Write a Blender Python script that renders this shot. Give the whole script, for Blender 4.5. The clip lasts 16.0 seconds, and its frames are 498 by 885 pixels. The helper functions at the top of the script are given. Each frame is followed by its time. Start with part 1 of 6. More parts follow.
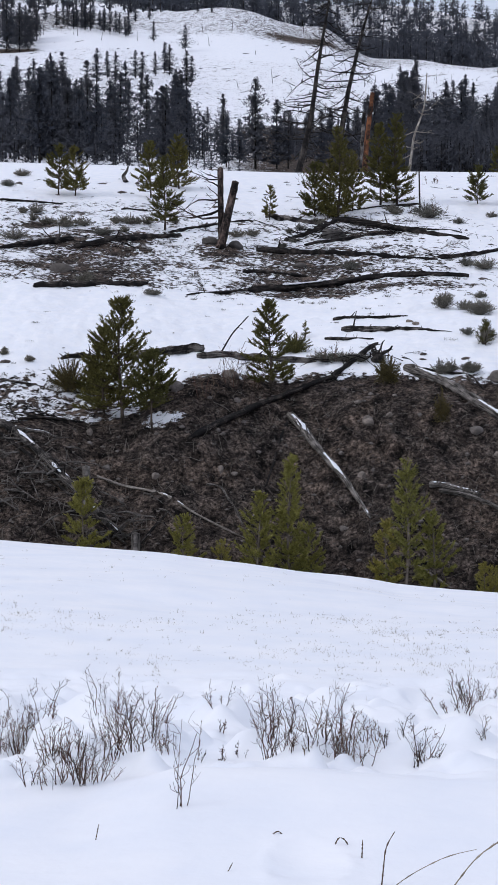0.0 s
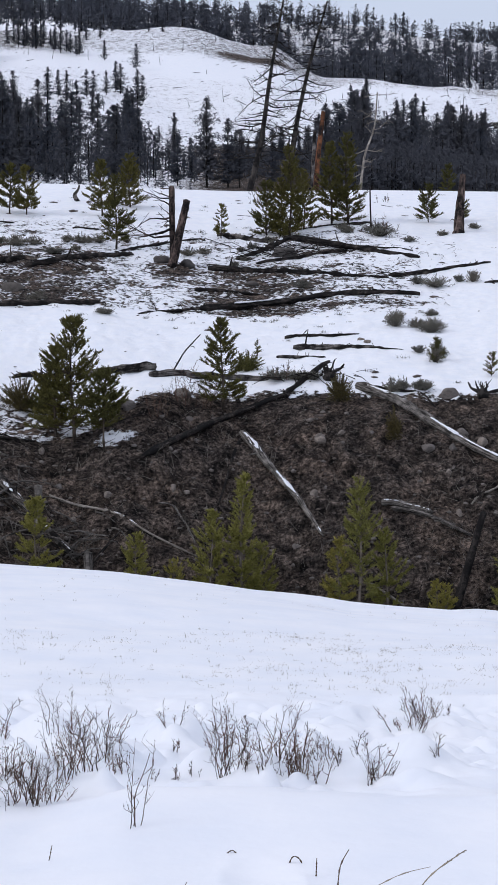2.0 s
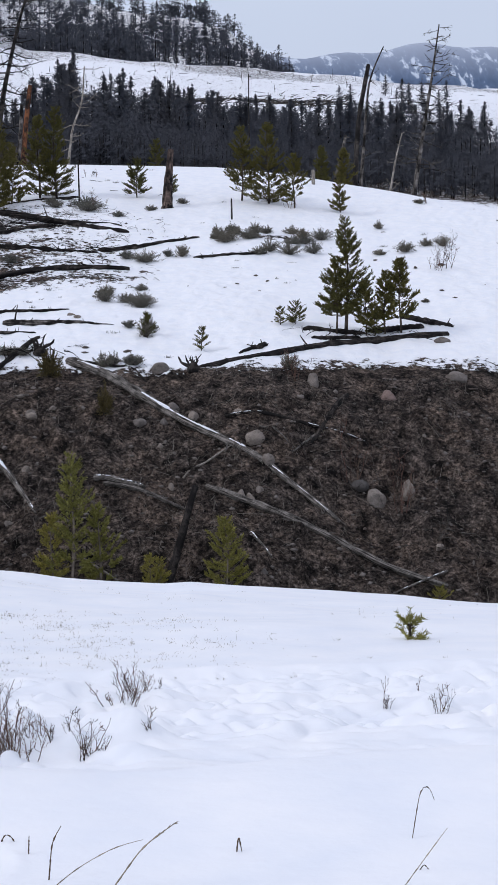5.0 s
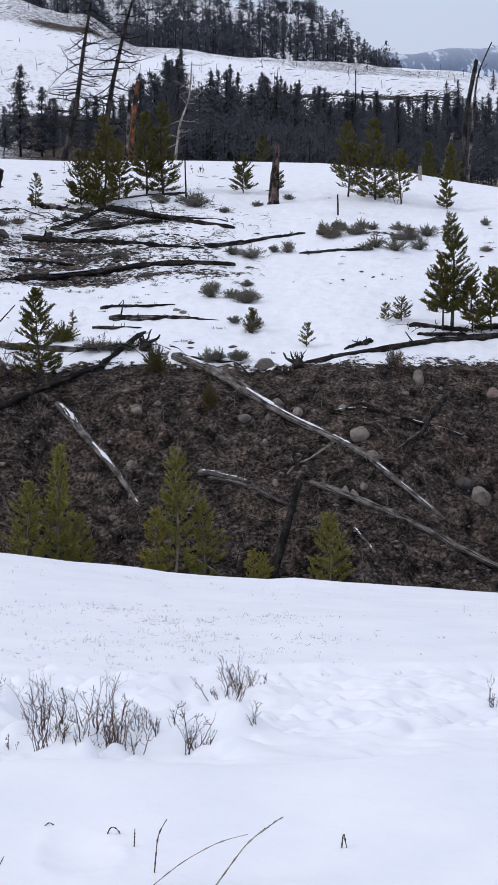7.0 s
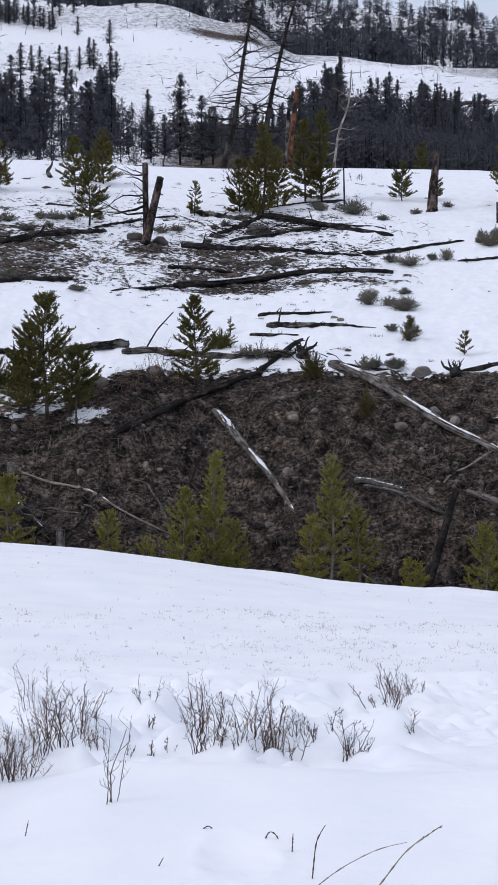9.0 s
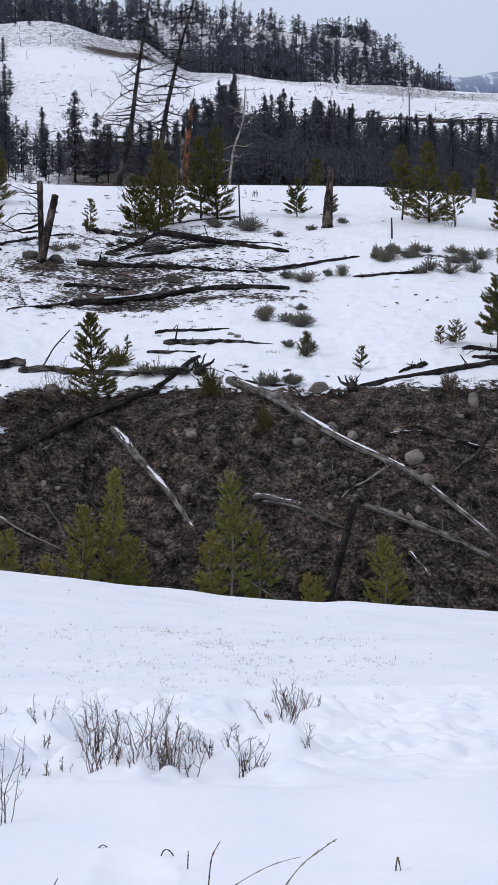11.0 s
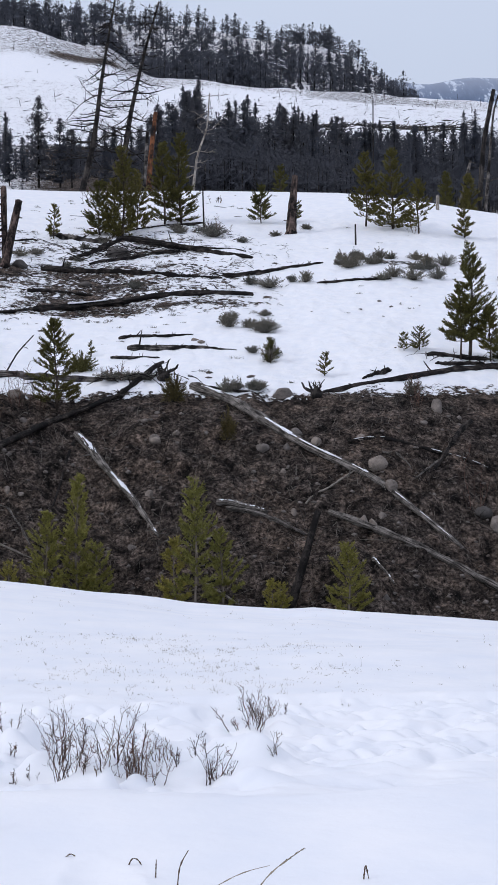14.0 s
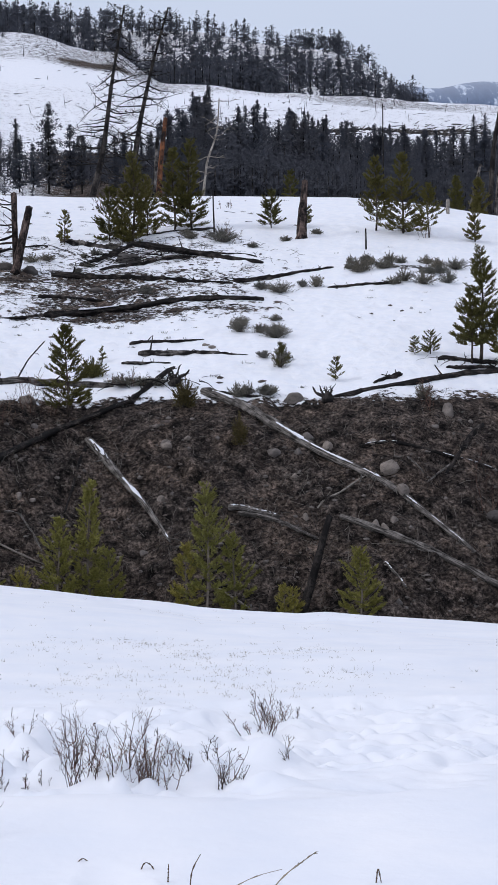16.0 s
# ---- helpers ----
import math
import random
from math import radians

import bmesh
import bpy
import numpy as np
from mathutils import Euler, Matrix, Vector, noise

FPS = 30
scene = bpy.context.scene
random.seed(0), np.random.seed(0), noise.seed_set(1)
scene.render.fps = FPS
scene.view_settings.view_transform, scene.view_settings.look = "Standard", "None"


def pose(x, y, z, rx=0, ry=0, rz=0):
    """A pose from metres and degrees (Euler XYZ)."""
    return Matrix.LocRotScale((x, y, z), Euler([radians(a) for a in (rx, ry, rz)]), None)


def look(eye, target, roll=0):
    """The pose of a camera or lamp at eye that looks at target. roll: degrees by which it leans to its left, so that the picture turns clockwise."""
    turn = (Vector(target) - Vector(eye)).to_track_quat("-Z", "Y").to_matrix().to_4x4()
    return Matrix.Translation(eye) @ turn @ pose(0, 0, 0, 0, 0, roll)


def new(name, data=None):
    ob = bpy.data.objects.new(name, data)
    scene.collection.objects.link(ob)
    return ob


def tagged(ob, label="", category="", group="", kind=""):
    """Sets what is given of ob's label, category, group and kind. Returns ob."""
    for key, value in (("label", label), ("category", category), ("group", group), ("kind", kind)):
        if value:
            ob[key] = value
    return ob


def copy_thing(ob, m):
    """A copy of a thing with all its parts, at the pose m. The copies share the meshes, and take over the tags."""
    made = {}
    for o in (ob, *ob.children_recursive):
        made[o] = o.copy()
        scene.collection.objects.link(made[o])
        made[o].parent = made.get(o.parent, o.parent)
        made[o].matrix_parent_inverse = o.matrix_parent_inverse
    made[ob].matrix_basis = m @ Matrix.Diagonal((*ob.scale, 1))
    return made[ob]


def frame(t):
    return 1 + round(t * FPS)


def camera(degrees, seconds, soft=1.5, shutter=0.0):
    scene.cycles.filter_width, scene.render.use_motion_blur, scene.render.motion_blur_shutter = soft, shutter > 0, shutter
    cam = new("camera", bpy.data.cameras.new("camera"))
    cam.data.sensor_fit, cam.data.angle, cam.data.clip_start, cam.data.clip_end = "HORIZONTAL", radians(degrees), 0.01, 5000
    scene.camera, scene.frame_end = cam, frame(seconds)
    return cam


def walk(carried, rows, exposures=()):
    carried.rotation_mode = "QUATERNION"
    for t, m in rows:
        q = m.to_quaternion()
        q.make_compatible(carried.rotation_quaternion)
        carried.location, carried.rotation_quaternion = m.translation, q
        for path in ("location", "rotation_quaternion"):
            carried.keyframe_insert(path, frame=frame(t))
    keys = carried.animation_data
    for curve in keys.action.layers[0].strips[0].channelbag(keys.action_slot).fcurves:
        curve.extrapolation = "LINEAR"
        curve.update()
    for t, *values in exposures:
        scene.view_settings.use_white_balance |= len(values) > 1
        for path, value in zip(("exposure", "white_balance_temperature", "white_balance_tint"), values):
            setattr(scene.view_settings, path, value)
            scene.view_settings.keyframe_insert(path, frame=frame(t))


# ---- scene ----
cam = camera(14.40, 16.0)
ROWS = [   # seconds, place, turn in degrees
    (0.0, -0.000, 0.000, 2.200, 87.637, -0.000, 0.000),
    (0.5, -0.001, 0.000, 2.201, 87.788, -0.014, -0.076),
    (1.0, -0.003, 0.000, 2.201, 87.938, -0.023, -0.401),
    (1.5, 0.000, -0.000, 2.200, 88.067, 0.097, -0.880),
    (2.0, -0.001, 0.000, 2.200, 88.168, 0.168, -1.393),
    (2.5, 0.001, -0.000, 2.198, 88.237, 0.213, -2.138),
    (3.0, 0.004, -0.000, 2.196, 88.225, 0.357, -3.389),
    (3.5, 0.009, -0.000, 2.197, 88.092, 0.365, -5.186),
    (4.0, 0.017, -0.000, 2.193, 87.879, 0.409, -7.382),
    (4.2, 0.023, -0.000, 2.194, 87.751, 0.443, -8.131),
    (4.6, 0.028, -0.000, 2.197, 87.535, 0.515, -9.270),
    (5.0, 0.020, 0.000, 2.201, 87.391, 0.590, -9.773),
    (5.4, 0.008, 0.000, 2.205, 87.307, 0.655, -9.767),
    (5.8, -0.004, 0.000, 2.207, 87.267, 0.695, -9.377),
    (6.3, -0.005, 0.000, 2.205, 87.258, 0.687, -8.541),
    (6.5, -0.002, 0.000, 2.202, 87.260, 0.667, -8.159),
    (7.0, 0.002, 0.000, 2.201, 87.297, 0.272, -6.732),
    (7.5, -0.008, -0.000, 2.198, 87.342, -0.083, -5.018),
    (8.0, -0.024, -0.000, 2.199, 87.366, -0.271, -3.583),
    (8.2, -0.028, -0.000, 2.200, 87.385, -0.198, -3.086),
    (8.6, -0.031, -0.000, 2.199, 87.440, -0.103, -2.383),
    (9.0, -0.025, -0.000, 2.194, 87.524, -0.073, -2.188),
    (9.4, -0.014, -0.000, 2.189, 87.625, -0.053, -2.394),
    (9.9, 0.000, -0.001, 2.185, 87.761, 0.038, -3.053),
    (10.3, 0.007, -0.001, 2.186, 87.865, 0.231, -3.769),
    (10.5, 0.009, -0.000, 2.188, 87.914, 0.364, -4.149),
    (11.0, 0.014, -0.000, 2.190, 88.002, 0.536, -5.147),
    (11.5, 0.019, -0.000, 2.196, 87.981, 0.656, -6.067),
    (12.0, 0.019, -0.000, 2.197, 87.946, 0.605, -6.501),
    (12.5, 0.014, -0.000, 2.195, 87.964, 0.525, -6.504),
    (13.0, 0.006, -0.000, 2.197, 88.054, 0.367, -6.368),
    (13.5, -0.004, -0.000, 2.198, 88.157, 0.369, -6.268),
    (14.0, -0.010, 0.000, 2.203, 88.158, 0.408, -6.211),
    (14.5, -0.013, 0.000, 2.202, 88.073, 0.460, -6.110),
    (15.0, -0.010, 0.000, 2.203, 88.055, 0.520, -6.003),
    (15.5, -0.009, 0.000, 2.202, 88.149, 0.578, -5.928),
    (16.0, -0.004, -0.000, 2.197, 88.308, 0.713, -5.886),
]
walk(cam, [(t, pose(x, y, z, rx, ry, rz)) for t, x, y, z, rx, ry, rz in ROWS])

# ---- world, sun, exposure ----
world = bpy.data.worlds.new("overcast")
scene.world = world
world.use_nodes = True
wn, wl = world.node_tree.nodes, world.node_tree.links
wn.clear()
w_out = wn.new("ShaderNodeOutputWorld")
w_add = wn.new("ShaderNodeAddShader")
w_sky = wn.new("ShaderNodeTexSky")
w_sky.sky_type = "NISHITA"
w_sky.sun_disc = False
w_sky.sun_elevation, w_sky.sun_rotation = radians(39), radians(-106)
w_bg1 = wn.new("ShaderNodeBackground")
w_bg1.inputs["Strength"].default_value = 0.012
# a closed cloud layer, brighter overhead than at the horizon
w_bg2 = wn.new("ShaderNodeBackground")
w_geo = wn.new("ShaderNodeTexCoord")
w_sep = wn.new("ShaderNodeSeparateXYZ")
w_ramp = wn.new("ShaderNodeValToRGB")
w_ramp.color_ramp.elements[0].position, w_ramp.color_ramp.elements[0].color = 0.0, (0.457, 0.51, 0.66, 1)
w_ramp.color_ramp.elements[1].position, w_ramp.color_ramp.elements[1].color = 0.9, (0.757, 0.785, 0.935, 1)
e = w_ramp.color_ramp.elements.new(0.2)
e.color = (0.56, 0.622, 0.775, 1)
w_noise = wn.new("ShaderNodeTexNoise")
w_noise.inputs["Scale"].default_value = 5.0
w_noise.inputs["Detail"].default_value = 4.0
w_math = wn.new("ShaderNodeMath")
w_math.operation = "MULTIPLY_ADD"
w_math.inputs[1].default_value, w_math.inputs[2].default_value = 0.18, -0.09
w_sum = wn.new("ShaderNodeMath")
w_sum.operation = "ADD"
wl.new(w_geo.outputs["Generated"], w_sep.inputs[0])
wl.new(w_geo.outputs["Generated"], w_noise.inputs["Vector"])
wl.new(w_noise.outputs["Fac"], w_math.inputs[0])
wl.new(w_sep.outputs["Z"], w_sum.inputs[0])
wl.new(w_math.outputs[0], w_sum.inputs[1])
wl.new(w_sum.outputs[0], w_ramp.inputs[0])
wl.new(w_ramp.outputs["Color"], w_bg2.inputs["Color"])
wl.new(w_sky.outputs[0], w_bg1.inputs["Color"])
wl.new(w_bg1.outputs[0], w_add.inputs[0])
wl.new(w_bg2.outputs[0], w_add.inputs[1])
wl.new(w_add.outputs[0], w_out.inputs["Surface"])

sun_data = bpy.data.lights.new("sun", "SUN")
sun_data.energy, sun_data.angle, sun_data.color = 0.86, radians(12), (1.0, 0.96, 0.95)
sun = new("sun", sun_data)
sun.matrix_world = look((-48, -14, 40), (0, 0, 0))

# ---- materials ----
def material(name, rough=0.8):
    m = bpy.data.materials.new(name)
    m.use_nodes = True
    b = m.node_tree.nodes["Principled BSDF"]
    b.inputs["Roughness"].default_value = rough
    return m, m.node_tree.nodes, m.node_tree.links, b


def node(nodes, kind, **values):
    n = nodes.new("ShaderNode" + kind)
    for key, v in values.items():
        n.inputs[key].default_value = v
    return n


def ramp(nodes, links, source, stops):
    n = nodes.new("ShaderNodeValToRGB")
    el = n.color_ramp.elements
    while len(el) < len(stops):
        el.new(0.5)
    for e, (p, c) in zip(el, stops):
        e.position, e.color = p, (*c, 1) if len(c) == 3 else c
    links.new(source, n.inputs[0])
    return n.outputs["Color"]


def math_node(nodes, links, op, a, b):
    n = nodes.new("ShaderNodeMath")
    n.operation = op
    for i, v in enumerate((a, b)):
        if isinstance(v, (int, float)):
            n.inputs[i].default_value = v
        else:
            links.new(v, n.inputs[i])
    return n.outputs[0]


def mix(nodes, links, fac, a, b, blend="MIX"):
    n = nodes.new("ShaderNodeMix")
    n.data_type, n.blend_type = "RGBA", blend
    pairs = ((n.inputs[0], fac), (n.inputs[6], a), (n.inputs[7], b))
    for socket, v in pairs:
        if isinstance(v, (int, float)):
            socket.default_value = v
        elif isinstance(v, tuple):
            socket.default_value = (*v, 1)
        else:
            links.new(v, socket)
    return n.outputs[2]


def bump(nodes, links, bsdf, height, strength, distance):
    n = node(nodes, "Bump", Strength=strength, Distance=distance)
    links.new(height, n.inputs["Height"])
    links.new(n.outputs[0], bsdf.inputs["Normal"])


def noise_at(nodes, links, vec, scale, detail=4.0, rough=0.55):
    n = node(nodes, "TexNoise", Scale=scale, Detail=detail, Roughness=rough)
    links.new(vec, n.inputs["Vector"])
    return n.outputs["Fac"]


def mat_ground():
    m, n, l, b = material("snow_and_soil", 0.55)
    pos = n.new("ShaderNodeNewGeometry").outputs["Position"]
    att = n.new("ShaderNodeAttribute")
    att.attribute_name = "soil"
    soil_amount = att.outputs["Fac"]
    # ragged patches where the snow has thawed
    big, small = noise_at(n, l, pos, 0.6, 4, 0.6), noise_at(n, l, pos, 3.0, 5, 0.65)
    s = math_node(n, l, "ADD", math_node(n, l, "MULTIPLY", big, 0.9), math_node(n, l, "MULTIPLY", small, 1.4))
    s = math_node(n, l, "ADD", math_node(n, l, "SUBTRACT", s, 1.15), math_node(n, l, "MULTIPLY", math_node(n, l, "SUBTRACT", soil_amount, 0.5), 2.2))
    mask = ramp(n, l, math_node(n, l, "ADD", s, 0.5), ((0.47, (0, 0, 0)), (0.55, (1, 1, 1))))
    # earth: damp and dry patches, grit and pale flecks; shade between clods painted near-black
    fine = noise_at(n, l, pos, 5.6, 8, 0.74)
    clods = noise_at(n, l, pos, 0.38, 4, 0.6)
    earth = ramp(n, l, fine, ((0.37, (0.004, 0.0034, 0.0031)), (0.50, (0.066, 0.054, 0.0475)), (0.65, (0.22, 0.183, 0.162))))
    brown = ramp(n, l, fine, ((0.37, (0.005, 0.0039, 0.0034)), (0.50, (0.088, 0.068, 0.056)), (0.65, (0.27, 0.213, 0.179))))
    earth = mix(n, l, ramp(n, l, clods, ((0.42, (0, 0, 0)), (0.60, (1, 1, 1)))), earth, brown)
    # damp and dry tone; its dark end also paints shadow into deep crevices
    damp_shade = ramp(n, l, noise_at(n, l, pos, 1.2, 7, 0.66), ((0.36, (0.09, 0.09, 0.093)), (0.50, (0.85, 0.84, 0.83)), (0.64, (2.1, 2.05, 1.98))))
    earth = mix(n, l, 1.0, earth, damp_shade, "MULTIPLY")
    fleck = ramp(n, l, noise_at(n, l, pos, 13.0, 3, 0.6), ((0.66, (0, 0, 0)), (0.71, (0.7, 0.7, 0.7))))
    earth = mix(n, l, fleck, earth, (0.22, 0.20, 0.185))
    # snow, with slight dirt and thaw texture
    ripple = noise_at(n, l, pos, 1.6, 4, 0.5)
    snow = ramp(n, l, ripple, ((0.3, (0.80, 0.83, 0.88)), (0.7, (0.88, 0.89, 0.91))))
    l.new(mix(n, l, mask, snow, earth), b.inputs["Base Color"])
    l.new(ramp(n, l, mask, ((0, (0.5,) * 3), (1, (0.95,) * 3))), b.inputs["Roughness"])
    h = math_node(n, l, "ADD", math_node(n, l, "MULTIPLY", noise_at(n, l, pos, 9.0, 3, 0.5), 0.05), math_node(n, l, "MULTIPLY", ripple, 0.14))
    h2 = math_node(n, l, "MULTIPLY", fine, math_node(n, l, "MULTIPLY", mask, 4.2))
    # trodden snow on the bench: pits and crumbs
    trodden = ramp(n, l, soil_amount, ((0.02, (0, 0, 0)), (0.10, (1, 1, 1))))
    h2 = math_node(n, l, "ADD", h2, math_node(n, l, "MULTIPLY", noise_at(n, l, pos, 1.9, 5, 0.6), math_node(n, l, "MULTIPLY", trodden, 0.9)))
    bump(n, l, b, math_node(n, l, "ADD", h, h2), 0.9, 0.14)
    b.inputs["Specular IOR Level"].default_value = 0.12
    return m


def mat_wood(name, dark, light, scale=6.0, char=0.0):
    """Weathered or bark-covered wood with streaks along the object's own length (x)."""
    m, n, l, b = material(name, 0.85)
    co = n.new("ShaderNodeTexCoord").outputs["Object"]
    uv = n.new("ShaderNodeUVMap").outputs[0]
    mp = node(n, "Mapping", Scale=(0.16, 2.6, 1.0))
    l.new(uv, mp.inputs["Vector"])
    streak = noise_at(n, l, mp.outputs[0], scale, 5, 0.65)
    blotch = noise_at(n, l, co, 2.4, 5, 0.7)
    col = ramp(n, l, streak, ((0.40, dark), (0.57, light)))
    col = mix(n, l, ramp(n, l, blotch, ((0.42, (0, 0, 0)), (0.62, (1, 1, 1)))), col, mix(n, l, 0.65, col, dark))
    if char:
        burn = ramp(n, l, noise_at(n, l, co, 1.3, 5, 0.7), ((0.5 - 0.3 * char, (0, 0, 0)), (0.62 - 0.2 * char, (1, 1, 1))))
        col = mix(n, l, burn, col, (0.012, 0.011, 0.011))
    l.new(col, b.inputs["Base Color"])
    bump(n, l, b, streak, 0.9, 0.05)
    b.inputs["Specular IOR Level"].default_value = 0.10
    return m


def mat_leaf(name, low, high, rough=0.7, soft=0.0):
    m, n, l, b = material(name, rough)
    rnd = n.new("ShaderNodeNewGeometry").outputs["Random Per Island"]
    obj = n.new("ShaderNodeObjectInfo").outputs["Random"]
    pos = n.new("ShaderNodeNewGeometry").outputs["Position"]
    cl = noise_at(n, l, pos, 2.2, 2)
    v = math_node(n, l, "ADD", math_node(n, l, "MULTIPLY", rnd, 0.55), math_node(n, l, "MULTIPLY", cl, 0.45))
    col = ramp(n, l, v, ((0.15, low), (0.85, high)))
    tint = ramp(n, l, obj, ((0, (0.82, 0.86, 0.9)), (1, (1.15, 1.08, 1.0))))
    l.new(mix(n, l, 1.0, col, tint, "MULTIPLY"), b.inputs["Base Color"])
    b.inputs["Specular IOR Level"].default_value = 0.15
    if soft:
        # a spray of needles takes light from all round: turn its shading upwards
        nrm = n.new("ShaderNodeNewGeometry").outputs["Normal"]
        up = n.new("ShaderNodeVectorMath")
        up.operation = "NORMALIZE"
        l.new(mix(n, l, soft, nrm, (0.0, -0.35, 0.9)), up.inputs[0])
        l.new(up.outputs[0], b.inputs["Normal"])
    return m


def mat_rock(name, dark, light):
    m, n, l, b = material(name, 0.85)
    pos = n.new("ShaderNodeNewGeometry").outputs["Position"]
    a = noise_at(n, l, pos, 3.0, 5, 0.65)
    c = noise_at(n, l, pos, 19.0, 4, 0.7)
    v = math_node(n, l, "ADD", math_node(n, l, "MULTIPLY", a, 0.6), math_node(n, l, "MULTIPLY", c, 0.4))
    col = ramp(n, l, v, ((0.32, dark), (0.66, light)))
    obj = n.new("ShaderNodeObjectInfo").outputs["Random"]
    tint = ramp(n, l, obj, ((0, (0.7, 0.7, 0.72)), (1, (1.15, 1.1, 1.05))))
    l.new(mix(n, l, 1.0, col, tint, "MULTIPLY"), b.inputs["Base Color"])
    bump(n, l, b, v, 0.9, 0.08)
    return m


M_GROUND = mat_ground()
M_GREY = mat_wood("weathered_grey_wood", (0.022, 0.019, 0.0175), (0.25, 0.228, 0.208), 6, 0.22)
M_DARK = mat_wood("dark_wet_wood", (0.005, 0.0044, 0.0042), (0.115, 0.098, 0.087), 8, 0.40)
M_DRIFT = mat_wood("silvery_driftwood", (0.020, 0.018, 0.0165), (0.27, 0.247, 0.226), 7)
M_PALE = mat_wood("bleached_wood", (0.12, 0.105, 0.09), (0.42, 0.385, 0.34), 6)
M_ORANGE = mat_wood("rotten_orange_wood", (0.030, 0.020, 0.016), (0.25, 0.10, 0.048), 6, 0.12)
M_BARK = mat_wood("pine_bark", (0.03, 0.024, 0.02), (0.14, 0.11, 0.085), 5)
M_SNAG = mat_wood("snag_wood", (0.02, 0.018, 0.018), (0.10, 0.088, 0.078), 5, 0.3)
M_NEEDLE = mat_leaf("pine_needles", (0.040, 0.041, 0.014), (0.175, 0.160, 0.050))
M_NEEDLE_D = mat_leaf("dark_pine_needles", (0.040, 0.040, 0.013), (0.185, 0.172, 0.056))
M_NEEDLE_Y = mat_leaf("yellow_green_needles", (0.105, 0.102, 0.022), (0.42, 0.385, 0.110))
M_NEEDLE_B = mat_leaf("browned_needles", (0.050, 0.040, 0.016), (0.18, 0.14, 0.055))
# distance haze is put into these two needle colours: paler and bluer
M_FAR = mat_leaf("hazed_conifer_needles", (0.054, 0.061, 0.080), (0.104, 0.114, 0.143), soft=0.75)
M_FARTHER = mat_leaf("hazed_hillside_needles", (0.068, 0.076, 0.100), (0.128, 0.141, 0.178), soft=0.75)
M_BROWN = mat_wood("reddish_brown_bark", (0.016, 0.013, 0.012), (0.20, 0.145, 0.125), 8, 0.2)
M_SAGE = mat_leaf("sagebrush_leaves", (0.056, 0.053, 0.044), (0.30, 0.286, 0.242))
M_TWIG_D = mat_wood("dark_twig_bark", (0.030, 0.021, 0.018), (0.14, 0.094, 0.077), 5)
M_TWIG_T = mat_wood("tan_twig_bark", (0.10, 0.07, 0.05), (0.30, 0.215, 0.155), 5)
M_YOUNG = mat_wood("pale_young_bark", (0.09, 0.075, 0.062), (0.30, 0.255, 0.21), 5)
M_TWIG = mat_wood("twig_bark", (0.075, 0.042, 0.034), (0.26, 0.150, 0.118), 5)
M_STRAW = mat_leaf("dry_grass", (0.16, 0.138, 0.105), (0.38, 0.335, 0.26))
M_ROCK = mat_rock("river_stone", (0.062, 0.054, 0.048), (0.30, 0.265, 0.235))
M_ROCK_R = mat_rock("reddish_stone", (0.12, 0.085, 0.075), (0.27, 0.20, 0.18))
M_CLOD = mat_rock("damp_earth_clods", (0.010, 0.008, 0.007), (0.175, 0.142, 0.126))
M_ROCK_D = mat_rock("dark_stone", (0.030, 0.027, 0.025), (0.135, 0.123, 0.113))


def mat_snow():
    m, n, l, b = material("settled_snow", 0.55)
    pos = n.new("ShaderNodeNewGeometry").outputs["Position"]
    v = noise_at(n, l, pos, 5.0, 4)
    l.new(ramp(n, l, v, ((0.3, (0.80, 0.83, 0.88)), (0.7, (0.88, 0.89, 0.91)))), b.inputs["Base Color"])
    bump(n, l, b, v, 0.4, 0.04)
    b.inputs["Specular IOR Level"].default_value = 0.2
    return m


M_SNOW = mat_snow()


def mat_mountain():
    m, n, l, b = material("hazed_forest_and_snow", 0.9)
    pos = n.new("ShaderNodeNewGeometry").outputs["Position"]
    mp = node(n, "Mapping", Scale=(0.02, 0.004, 0.012))
    l.new(pos, mp.inputs["Vector"])
    v = noise_at(n, l, mp.outputs[0], 1.0, 6, 0.65)
    mp2 = node(n, "Mapping", Scale=(0.10, 0.02, 0.05))
    l.new(pos, mp2.inputs["Vector"])
    v2 = noise_at(n, l, mp2.outputs[0], 1.0, 3, 0.6)
    s = math_node(n, l, "ADD", math_node(n, l, "MULTIPLY", v, 0.75), math_node(n, l, "MULTIPLY", v2, 0.3))
    z = n.new("ShaderNodeSeparateXYZ")
    l.new(pos, z.inputs[0])
    # cloud on the top is painted: the colour pales with height
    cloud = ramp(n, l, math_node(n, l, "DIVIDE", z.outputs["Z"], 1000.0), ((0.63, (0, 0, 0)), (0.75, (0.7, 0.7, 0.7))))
    # the blue of the forest tones is distance haze put into the colour
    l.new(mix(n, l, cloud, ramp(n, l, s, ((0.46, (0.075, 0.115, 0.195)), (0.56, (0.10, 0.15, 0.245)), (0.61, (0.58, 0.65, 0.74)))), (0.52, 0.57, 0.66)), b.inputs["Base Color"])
    return m


M_MOUNTAIN = mat_mountain()


